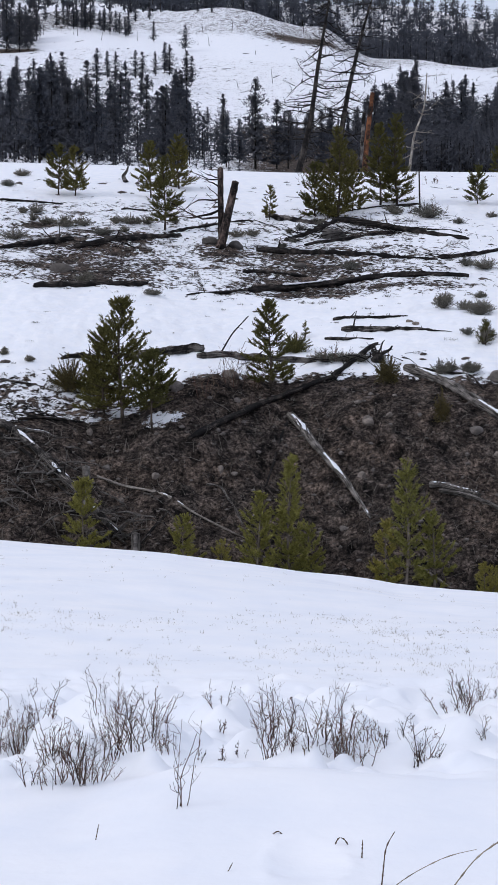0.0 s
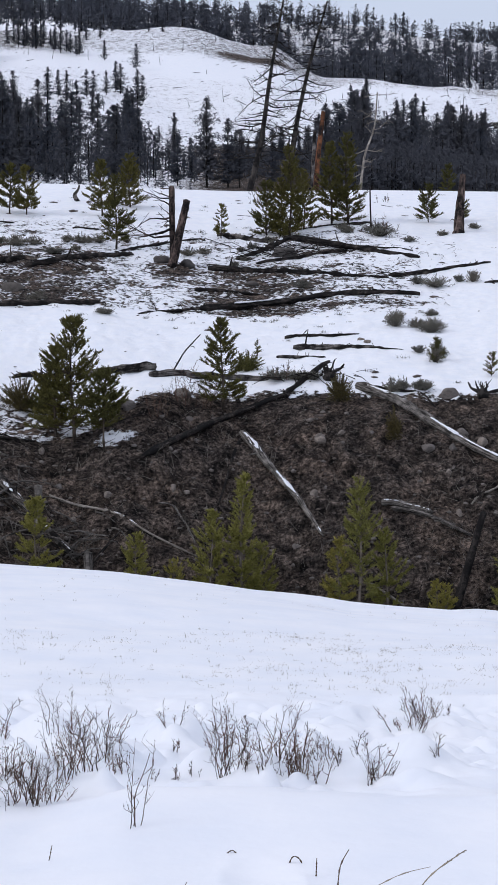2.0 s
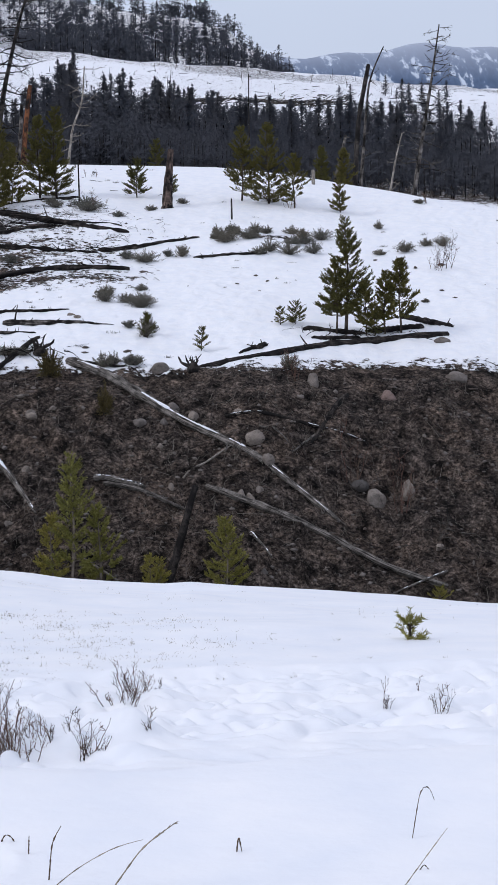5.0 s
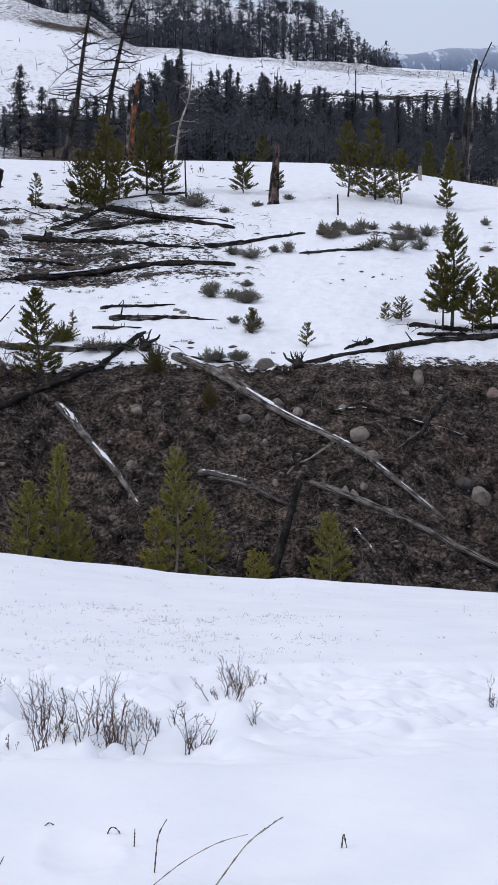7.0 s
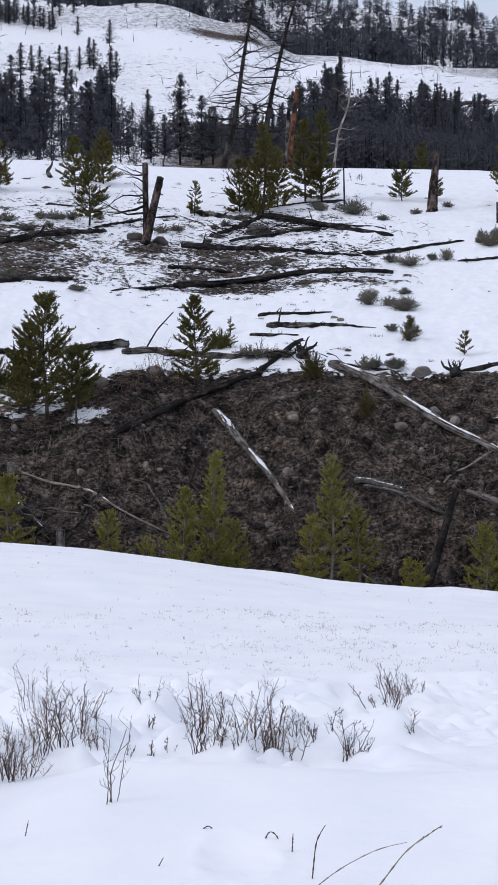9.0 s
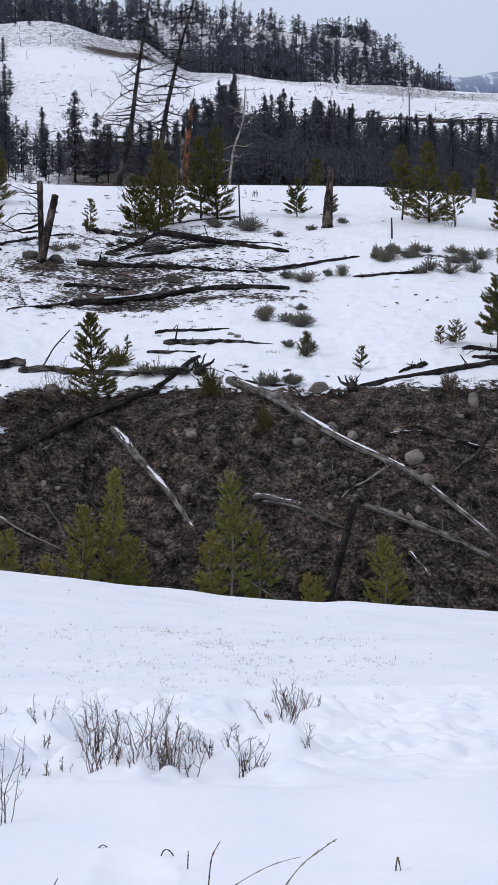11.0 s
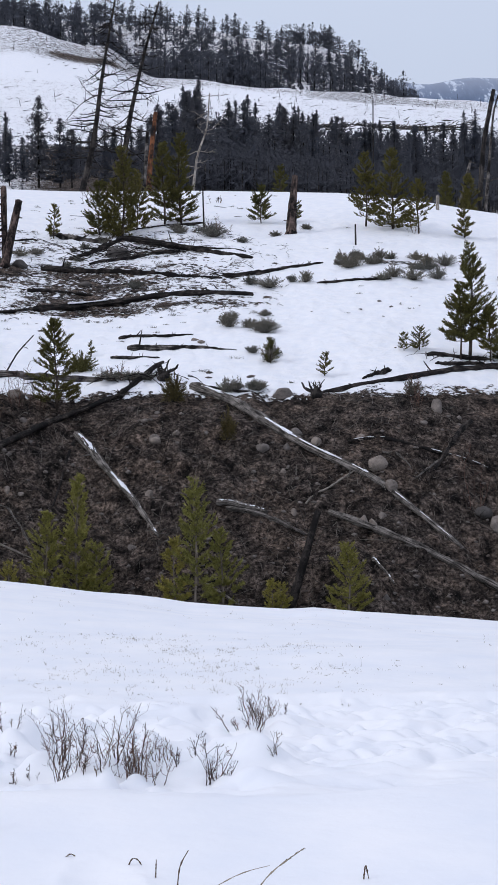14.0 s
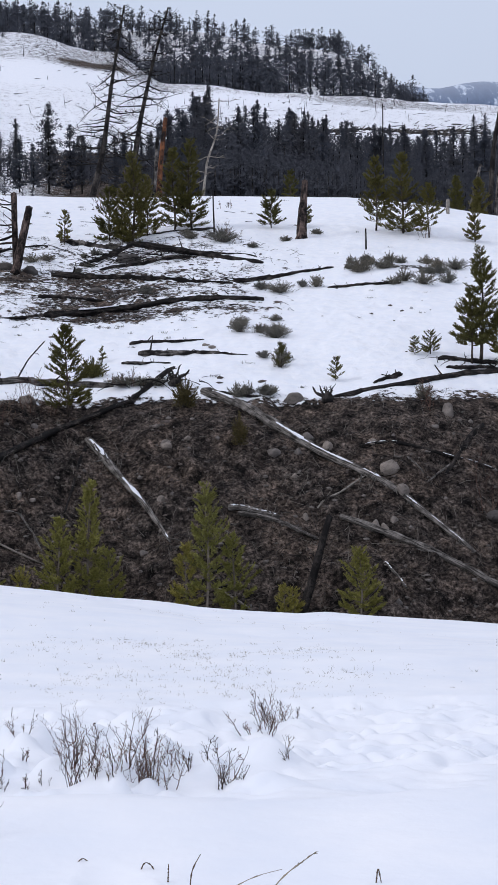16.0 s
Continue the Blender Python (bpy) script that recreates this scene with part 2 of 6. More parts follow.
# ---- the lie of the land ----
EYE = 2.2
FAR_Y = (200.0, 330.0, 450.0, 560.0, 700.0, 800.0, 1000.0, 1300.0, 1700.0, 4500.0)
FAR_A = (-0.155, -0.083, -0.012, 0.034, 0.063, 0.126, 0.145, 0.16, 0.175, 0.189, 0.205, 0.272, 0.332)
FAR_E = (   # rise over run from the eye, a row for each distance in FAR_Y
    (.088, .088, .088, .088, .088, .086, .085, .084, .083, .082, .080, .073, .070),
    (.102, .102, .102, .102, .102, .102, .101, .101, .100, .100, .098, .092, .089),
    (.123, .122, .119, .119, .120, .122, .121, .121, .120, .120, .119, .115, .112),
    (.152, .152, .143, .143, .140, .139, .138, .137, .136, .135, .134, .128, .126),
    (.173, .175, .177, .168, .152, .148, .146, .145, .144, .143, .142, .138, .136),
    (.178, .178, .172, .160, .148, .143, .141, .140, .139, .138, .136, .129, .126),
    (.181, .181, .175, .166, .156, .153, .150, .147, .144, .138, .132, .126, .123),
    (.195, .192, .182, .181, .179, .172, .170, .165, .154, .143, .134, .125, .120),
    (.183, .183, .172, .169, .166, .158, .155, .150, .139, .128, .122, .117, .117),
    (.060, .060, .060, .060, .060, .060, .060, .060, .060, .060, .060, .060, .060),
)

MOUNDS = (   # snow pillows round the shrubs: x, y, half widths, height
    (-0.99, 10.80, 0.09, 0.11, 0.09),
    (-0.86, 10.64, 0.10, 0.11, 0.11),
    (-0.70, 10.68, 0.08, 0.10, 0.085),
    (-1.17, 10.95, 0.09, 0.09, 0.10),
    (-1.31, 11.21, 0.11, 0.10, 0.11),
    (-0.52, 10.36, 0.07, 0.06, 0.08),
    (0.52, 10.72, 0.07, 0.07, 0.09),
    (0.25, 10.86, 0.07, 0.06, 0.08),
    (0.36, 10.48, 0.06, 0.05, 0.09),
    (-0.60, 10.47, 0.10, 0.09, 0.07),
    (0.23, 10.67, 0.08, 0.07, 0.07),
    (-0.45, 11.25, 0.15, 0.16, 0.07),
    (-0.79, 11.65, 0.10, 0.12, 0.07),
    (0.64, 11.29, 0.12, 0.10, 0.10),
    (-0.03, 11.08, 0.11, 0.12, 0.05),
    (0.94, 11.03, 0.13, 0.11, 0.09),
    (-0.81, 10.46, 0.09, 0.08, 0.08),
    (1.27, 11.11, 0.16, 0.14, 0.08),
    (-1.06, 10.13, 0.10, 0.08, 0.05),
)


def smooth(a, b, t):
    t = np.clip((t - a) / (b - a), 0.0, 1.0)
    return t * t * (3 - 2 * t)


def wave(x, y, s, k=0.0):
    """Cheap smooth relief of about -1..1, with features about s metres wide."""
    p, q = x / s, y / s
    return (np.sin(2.1 * p + 1.3 * q + k) + np.sin(-1.7 * p + 2.3 * q + 2.1 * k + 1.0)
            + 0.7 * np.sin(3.9 * p + 0.8 * q + 3.0 * k) + 0.7 * np.sin(0.6 * p - 4.3 * q + k * 1.7)) / 3.4


def lattice(i, j, k):
    h = np.sin(i * 127.1 + j * 311.7 + k * 74.7) * 43758.5453
    return (h - np.floor(h)) * 2 - 1


def grain(x, y, s, k=0.0):
    """Uneven relief of -1..1 with lumps about s metres wide."""
    p, q = x / s + 0.37 * y / s, y / s - 0.31 * x / s
    i, j = np.floor(p), np.floor(q)
    a, b = p - i, q - j
    a, b = a * a * (3 - 2 * a), b * b * (3 - 2 * b)
    return ((lattice(i, j, k) * (1 - a) + lattice(i + 1, j, k) * a) * (1 - b)
            + (lattice(i, j + 1, k) * (1 - a) + lattice(i + 1, j + 1, k) * a) * b)


def far_rise(a, y):
    """Rise over run of the hills, smoothly between the rows and columns above."""
    e = np.array(FAR_E)
    ia = np.clip(np.interp(a, FAR_A, np.arange(len(FAR_A))), 0, len(FAR_A) - 1.001)
    iy = np.clip(np.interp(np.log(np.maximum(y, 1.0)), np.log(FAR_Y), np.arange(len(FAR_Y))), 0, len(FAR_Y) - 1.001)
    i, j = ia.astype(int), iy.astype(int)
    fa, fy = ia - i, iy - j
    fa = fa * fa * (3 - 2 * fa)
    fy = 0.5 * fy + 0.5 * fy * fy * (3 - 2 * fy)
    return (e[j, i] * (1 - fa) + e[j, i + 1] * fa) * (1 - fy) + (e[j + 1, i] * (1 - fa) + e[j + 1, i + 1] * fa) * fy


def bank_top(a):
    """How far the upper brink of the cut bank lies, by bearing."""
    return 100.0 - 2.6 * (1 - smooth(-0.075, -0.015, a)) + 0.8 * np.sin(23 * a + 1) + 0.4 * np.sin(61 * a)


def ground(x, y):
    """Height of the ground at (x, y); works on numbers and on arrays."""
    x, y = np.asarray(x, float), np.asarray(y, float)
    r = np.hypot(x, y)
    th = np.arctan2(x, y)
    tc = np.clip(th, -0.30, 0.42)
    a, d = np.tan(tc), r * np.cos(tc)
    lx = a * d
    # near snowfield: a low ploughed berm, then a field that bends down to the brow at 30 m
    near = 0.5 * (1 - smooth(4.5, 7.5, d)) + 0.13 * smooth(8.0, 9.7, d) * (1 - smooth(9.8, 10.5, d + 0.16 * grain(x, y, 0.5, 11.0) + 0.08 * grain(x, y, 0.2, 12.0))) * smooth(-0.9, -0.3, x)
    slope_end = 0.094
    q = np.clip(d - 10.0, 0, 20.0)
    near = near - 0.5 * slope_end / 20.0 * q * q
    q = np.clip(d - 30.0, 0, None)
    near = near - np.minimum(slope_end * q + 0.014 * q * q, 0.34 * q - 1.0 * smooth(0, 9, q))
    near = near - np.where(lx < 0.6, 0.100 * lx, 0.06 + 0.075 * (lx - 0.6)) * smooth(9.0, 28.0, d)
    # hummocks round the shrubs, a trodden strip, soft drifts beyond
    rough = smooth(10.1, 10.6, d) * (1 - smooth(12.4, 14.5, d)) * (0.35 + 0.65 * (1 - smooth(0.9, 1.5, x)))
    puff = np.maximum(grain(x, y, 0.30), -0.15) * 0.10 + np.maximum(grain(x, y, 0.2, 3.0), -0.2) * 0.035 + 0.05 * grain(x, y, 0.9, 5.0)
    trail = smooth(0.8, 1.6, x) * smooth(10.9, 11.3, d) * (1 - smooth(13.4, 14.2, d))
    prints = np.maximum(grain(x, y, 0.26, 9.0), -0.35) * 0.055 + 0.04 * np.abs(grain(x, y, 0.12, 8.0)) + 0.025 * grain(x, y, 0.6, 10.0)
    edge = smooth(0.9, 1.5, x)
    near = near + edge * (0.035 * np.exp(-((d - 13.9) / 0.10) ** 2) - 0.04 * np.exp(-((d - 13.5) / 0.22) ** 2))
    near = near + 1.2 * puff * rough + 0.07 * rough * np.maximum(grain(x, y, 0.15, 14.0), 0.0) + trail * prints - 0.05 * trail
    near = near + 0.02 * wave(x, y, 1.4, 1.0) * smooth(6, 9, d) + 0.045 * wave(x, y, 3.1, 4.0) * smooth(12, 22, d)
    near = near + 0.012 * grain(x, y, 0.8, 6.0) * smooth(7, 9, d) + 0.03 * grain(x, y, 1.6, 7.0) * smooth(14, 20, d) + 0.07 * grain(x, y, 2.3, 13.0) * smooth(20, 28, d)
    for mx, my, rx, ry, mh in MOUNDS:
        near = near + mh * np.exp(-(((x - mx) / rx) ** 2 + ((y - my) / ry) ** 2) ** 1.2)
    near = near + smooth(14, 28, d) * np.interp(a, (-0.127, -0.083, -0.04, 0.0, 0.018, 0.037, 0.061, 0.075, 0.127, 0.141, 0.154, 0.222, 0.277),
                                                (0.0, 0.06, 0.10, 0.07, 0.05, 0.01, -0.05, -0.10, -0.125, -0.09, -0.11, -0.145, -0.155))
    hole = (((x - 0.25) / 0.13) ** 2 + ((y - 8.45) / 0.24) ** 2) * (1 + 0.25 * grain(x, y, 0.12, 15.0))
    near = near - 0.02 * np.exp(-hole ** 1.3) + 0.006 * np.exp(-((hole - 2.2) / 1.2) ** 2) * (1 + grain(x, y, 0.09, 16.0))
    near = np.maximum(near, -9.6)
    # cut bank and the bench above it
    yt = bank_top(a)
    lip = 1.2 - 2.0 * (1 - smooth(-0.075, -0.02, a))
    bank = lip + 0.70 * (d - yt) + 0.30 * grain(x, y, 2.6) + 0.22 * grain(x, y, 1.1, 1.0) + 0.17 * grain(x, y, 0.5, 2.0) + 0.11 * grain(x, y, 0.26, 3.0) + 0.22 * wave(x, y, 6.0, 3.0)
    bench = lip + (d - yt) * 0.25 + 2.0 * (1 - smooth(-0.075, -0.02, a)) * smooth(0, 14, d - yt)
    bench = bench + (0.11 * grain(x, y, 1.3, 4.0) + 0.08 * grain(x, y, 0.55, 5.0) + 0.035 * grain(x, y, 0.26, 6.0) + 0.16 * wave(x, y, 5.0, 2.0)) * (1 - smooth(150, 165, d))
    k = 0.5
    m = -np.logaddexp(-bank / k, -bench / k) * k
    m = np.maximum(m, -9.6 + 0.05 * (d - 84))
    yc = np.interp(a, (-0.30, -0.126, 0.126, 0.155, 0.203, 0.248, 0.272, 0.40), (173, 173.5, 171, 170, 165, 159, 155, 140))
    crest = 1.2 + 0.25 * (yc - 100)
    over = crest - 0.08 * (d - yc)
    k = 0.7
    m2 = -np.logaddexp(-m / k, -over / k) * k
    mid = np.where(d > 120, m2, m)
    hills = EYE + far_rise(a, d) * d + smooth(260, 400, d) * (1.6 * wave(x, y, 37.0) + 0.5 * wave(x, y, 11.0, 2.0))
    z = np.where(d < 72, near, np.where(d < 76, near + (mid - near) * (d - 72) / 4, mid))
    z = np.where(d > 205, np.where(d < 235, mid + (hills - mid) * smooth(205, 235, d), hills), z)
    side = smooth(0.75, 1.6, np.abs(th))
    return z * (1 - side) + side * 0.3


# ---- shapes ----
class Geo:
    """Collects tubes, triangles and lumps into one mesh."""

    def __init__(self):
        self.v, self.f, self.uv, self.n = [], [], [], 0

    def add(self, v, f, uv=None):
        v = np.asarray(v, float)
        self.v.append(v)
        self.f.append(np.asarray(f, int) + self.n)
        self.uv.append(np.zeros((len(v), 2)) if uv is None else np.asarray(uv, float))
        self.n += len(v)

    def tube(self, pts, radii, sides=8, rough=0.0, seed=0, flat=1.0):
        """A closed tapered tube along pts; rough makes its skin uneven."""
        pts, radii = np.asarray(pts, float), np.asarray(radii, float)
        k = len(pts)
        rng = np.random.default_rng(seed)
        t = np.gradient(pts, axis=0)
        t /= np.linalg.norm(t, axis=1)[:, None] + 1e-9
        ref = np.array([0, 0, 1.0]) if abs(t[0, 2]) < 0.9 else np.array([1.0, 0, 0])
        s = np.cross(t, ref)
        s /= np.linalg.norm(s, axis=1)[:, None] + 1e-9
        up = np.cross(s, t)
        ang = np.arange(sides) * 2 * np.pi / sides
        rr = radii[:, None] * (1 + rough * rng.normal(0, 1, (k, sides)) * 0.5 + rough * rng.normal(0, 1, (1, sides)) * 0.6)
        ring = pts[:, None] + rr[..., None] * (np.cos(ang)[None, :, None] * s[:, None] + flat * np.sin(ang)[None, :, None] * up[:, None])
        v = np.concatenate([ring.reshape(-1, 3), pts[:1] - t[:1] * radii[0] * 0.25, pts[-1:] + t[-1:] * radii[-1] * 0.35])
        i, j = np.meshgrid(np.arange(k - 1), np.arange(sides), indexing="ij")
        a, b2 = i * sides + j, i * sides + (j + 1) % sides
        q = np.stack([a, b2, b2 + sides, a + sides], -1).reshape(-1, 4)
        tri = np.concatenate([q[:, (0, 1, 2)], q[:, (0, 2, 3)]])
        j = np.arange(sides)
        c0 = np.stack([np.full(sides, k * sides), (j + 1) % sides, j], -1)
        c1 = np.stack([np.full(sides, k * sides + 1), (k - 1) * sides + j, (k - 1) * sides + (j + 1) % sides], -1)
        length = np.concatenate([[0], np.cumsum(np.linalg.norm(np.diff(pts, axis=0), axis=1))])
        uv = np.stack([np.repeat(length, sides), np.tile(np.minimum(j, sides - j) / sides, k)], -1)
        uv = np.concatenate([uv, [[0, 0], [length[-1], 0]]])
        self.add(v, np.concatenate([tri, c0, c1]), uv)

    def twigs(self, pts, radii):
        """Many thin three-sided twigs at once: pts (m, k, 3), radii (m, k)."""
        pts, radii = np.asarray(pts, float), np.asarray(radii, float)
        m, k = radii.shape
        t = pts[:, -1] - pts[:, 0]
        t /= np.linalg.norm(t, axis=1)[:, None] + 1e-9
        ref = np.where(np.abs(t[:, 2:]) < 0.9, np.array([[0, 0, 1.0]]), np.array([[1.0, 0, 0]]))
        s = np.cross(t, ref)
        s /= np.linalg.norm(s, axis=1)[:, None] + 1e-9
        up = np.cross(s, t)
        ang = np.arange(3) * 2.0944
        off = np.cos(ang)[None, :, None] * s[:, None] + np.sin(ang)[None, :, None] * up[:, None]
        v = pts[:, :, None] + radii[:, :, None, None] * off[:, None]
        base = (np.arange(m) * k * 3)[:, None, None] + (np.arange(k - 1) * 3)[None, :, None] + np.arange(3)[None, None]
        nxt = base - np.arange(3) + (np.arange(3) + 1) % 3
        f = np.concatenate([np.stack([base, nxt, nxt + 3], -1).reshape(-1, 3), np.stack([base, nxt + 3, base + 3], -1).reshape(-1, 3)])
        uv = np.zeros((m * k * 3, 2))
        uv[:, 0] = np.tile(np.repeat(np.arange(k) * 0.1, 3), m)
        self.add(v.reshape(-1, 3), f, uv)

    def lump(self, centre, size, seed=0, rough=0.18, detail=2, turn=0.0, cuts=6):
        """A rounded stone-like body with uneven facets."""
        v, f = icosphere(detail)
        rng = np.random.default_rng(seed)
        p = v.copy()
        for _ in range(cuts):
            d = rng.normal(0, 1, 3)
            d /= np.linalg.norm(d)
            cut = (0.56 if cuts < 8 else 0.5) + 0.3 * rng.random()
            h = p @ d
            p = p - np.where(h > cut, (h - cut) * 0.85, 0)[:, None] * d
        for w in (1.7, 3.4):
            o = rng.random(3) * 9
            p = p * (1 + rough * 0.5 / w * (np.sin(v @ rng.normal(0, w, 3) + o[0]) + np.sin(v @ rng.normal(0, w, 3) + o[1])))[:, None]
        p = p * np.asarray(size)
        c, s = math.cos(turn), math.sin(turn)
        p = np.stack([p[:, 0] * c - p[:, 1] * s, p[:, 0] * s + p[:, 1] * c, p[:, 2]], -1)
        self.add(p + np.asarray(centre), f)

    def blades(self, base, axis, length, width, rng):
        """Thin triangles: base points, directions, lengths and widths as arrays."""
        n = len(base)
        side = np.cross(axis, rng.normal(0, 1, (n, 3)))
        side /= np.linalg.norm(side, axis=1)[:, None] + 1e-9
        w = (np.asarray(width) * 0.5)
        w = w[:, None] if np.ndim(w) else w
        ln = length[:, None] if np.ndim(length) else length
        v = np.stack([base - side * w, base + side * w, base + axis * ln], 1).reshape(-1, 3)
        self.add(v, np.arange(3 * n).reshape(-1, 3))

    def mesh(self, name, mat, smooth_shade=True):
        me = bpy.data.meshes.new(name)
        v, f, uv = np.concatenate(self.v), np.concatenate(self.f), np.concatenate(self.uv)
        me.vertices.add(len(v))
        me.vertices.foreach_set("co", v.ravel())
        me.loops.add(f.size)
        me.loops.foreach_set("vertex_index", f.ravel().astype(np.int32))
        me.polygons.add(len(f))
        me.polygons.foreach_set("loop_start", np.arange(0, f.size, f.shape[1], dtype=np.int32))
        me.polygons.foreach_set("use_smooth", np.full(len(f), smooth_shade))
        layer = me.uv_layers.new(name="UVMap")
        layer.data.foreach_set("uv", uv[f.ravel()].ravel())
        me.materials.append(mat)
        me.update(calc_edges=True)
        return me


SPHERES = {}


def icosphere(detail):
    if detail not in SPHERES:
        bm = bmesh.new()
        bmesh.ops.create_icosphere(bm, subdivisions=detail, radius=1)
        bm.verts.ensure_lookup_table()
        SPHERES[detail] = (np.array([v.co[:] for v in bm.verts]), np.array([[v.index for v in fc.verts] for fc in bm.faces]))
        bm.free()
    return SPHERES[detail]


def thing(name, label, category, place=(0, 0, 0), group="", kind=""):
    ob = new(name)
    ob.empty_display_size = 0.2
    ob.location = place
    return tagged(ob, label, category, group, kind)


def part(name, geo, mat, parent, label="", smooth_shade=True):
    ob = new(name, geo.mesh(name, mat, smooth_shade))
    ob.parent = parent
    return tagged(ob, label) if label else ob


def zg(x, y):
    return float(ground(x, y))


def unit(v):
    v = np.asarray(v, float)
    return v / (np.linalg.norm(v, axis=-1, keepdims=True) + 1e-9)


# ---- kinds of things ----
def pine(x, y, h, w, mat=None, bare=0.12, lean=0.0, seed=1, sink=0.05, label="young lodgepole pine with dense olive-green needles on the snow", full=1.0, group="young pines", up=0.55, wood=None):
    """A young pine: tapered trunk, uneven upswept limbs, and shoots set with needles like bottle brushes. h, w: height and crown width in metres."""
    rng = np.random.default_rng(seed)
    mat, wood = mat or M_NEEDLE, wood or M_BARK
    root = thing("pine_tree", label, "tree", (x, y, zg(x, y) - sink), group)
    r0 = 0.013 * h + 0.010
    zz = np.linspace(0, h * 0.97, 12)
    bend = lean * (zz / h) + 0.014 * h * np.sin(zz / h * 5 + seed)
    axis = np.stack([bend, 0.012 * h * np.sin(zz / h * 4 + 2 * seed), zz], -1)
    g = Geo()
    g.tube(axis, r0 * (1 - 0.9 * zz / zz[-1]) + 0.004, 7, 0.12, seed)
    part("trunk", g, wood, root)
    shoot = min(0.33, 0.10 + 0.045 * h)
    limb_p, limb_r, segs = [], [], []
    for i in range(int((20 + 22 * h) * (0.35 + 0.65 * full))):
        q = rng.random() ** 1.08
        az = i * 2.39996 + rng.normal(0, 0.5)
        lop = 1 + 0.24 * math.sin(2 * az + 5 * q + seed) + 0.20 * math.sin(q * 15 + 1.7 * seed) + 0.12 * math.sin(q * 37 + seed)
        ln = 0.53 * w * (1 - q) ** 0.80 * (0.7 + 0.3 * min(1, 3.2 * q + 0.1)) * lop * rng.uniform(0.55, 1.12) + 0.04 * w
        zb = h * (bare + (0.985 - bare) * q)
        cx = np.array([np.interp(zb, zz, axis[:, 0]), np.interp(zb, zz, axis[:, 1]), zb])
        d = np.array([math.cos(az), math.sin(az), 0])
        side = np.array([-d[1], d[0], 0])
        k = 6
        s = np.linspace(0, 1, k)
        rise = (-0.22 + 0.70 * q) * s + up * s * s * rng.uniform(0.5, 1.4) * (0.6 + 0.4 * q)
        pts = cx + d * (ln * s)[:, None] + side * (ln * rng.normal(0, 0.12) * s * s)[:, None] + np.array([0, 0, 1]) * (ln * rise)[:, None]
        limb_p.append(pts)
        limb_r.append((0.009 + 0.006 * ln) * (1 - 0.8 * s) + 0.002)
        for j in range(int(2.5 + 3.4 * ln / shoot)):
            t = 1.0 if j == 0 else rng.uniform(0.22 + 0.25 * (1 - q) * min(1, ln), 1.0)
            p = np.array([np.interp(t, s, pts[:, c]) for c in range(3)])
            out = unit(d * 0.75 + side * rng.normal(0, 0.55) + np.array([0, 0, rng.uniform(0.25, 1.0) + 0.4 * q]))
            segs.append((p, p + out * shoot * rng.uniform(0.6, 1.2) * (1.1 - 0.3 * q)))
    for j in range(5):
        a = j * 1.3 + seed
        segs.append((axis[-1 - (j > 0)], axis[-1] + np.array([0.22 * shoot * math.cos(a) * (j > 0), 0.22 * shoot * math.sin(a) * (j > 0), shoot * (0.9 if j == 0 else 0.35)])))
    limbs = Geo()
    limbs.twigs(limb_p, limb_r)
    tagged(part("branchwork", limbs, wood, root), kind="stuff")
    p, q2 = np.array([s[0] for s in segs]), np.array([s[1] for s in segs])
    per = 17 if h > 0.7 else 30
    idx = np.repeat(np.arange(len(segs)), per)
    t = rng.random(len(idx))[:, None]
    base = p[idx] * (1 - t) + q2[idx] * t
    direction = unit(unit(q2[idx] - p[idx]) * 0.85 + unit(rng.normal(0, 1, (len(idx), 3))) * 0.75)
    size = min(0.115, 0.036 + 0.022 * h)
    crown = Geo()
    crown.blades(base, direction, size * rng.uniform(0.7, 1.3, len(idx)), size * (0.36 if h > 0.7 else 0.20), rng)
    tagged(part("crown", crown, mat, root), kind="stuff")
    return root


def stick_path(pts, seed, wobble=0.02, n=12):
    """Smooth points along a polyline of (x, y, z), with slight bends."""
    pts = np.asarray(pts, float)
    d = np.concatenate([[0], np.cumsum(np.linalg.norm(np.diff(pts, axis=0), axis=1))])
    s = np.linspace(0, d[-1], n)
    out = np.stack([np.interp(s, d, pts[:, k]) for k in range(3)], -1)
    for _ in range(2):
        out[1:-1] = 0.25 * out[:-2] + 0.5 * out[1:-1] + 0.25 * out[2:]
    rng = np.random.default_rng(seed)
    a, b = rng.random(2) * 6
    u = s / max(d[-1], 1e-6)
    out += (wobble * d[-1] * np.sin(3.14 * u) * 0.5)[:, None] * np.array([math.cos(a), math.sin(a), 0.3 * math.cos(b)])
    out += (wobble * d[-1] * 0.2 * np.sin(11 * u + b) * np.sin(3.14 * u))[:, None] * np.array([0, 0.6, 0.6])
    return out


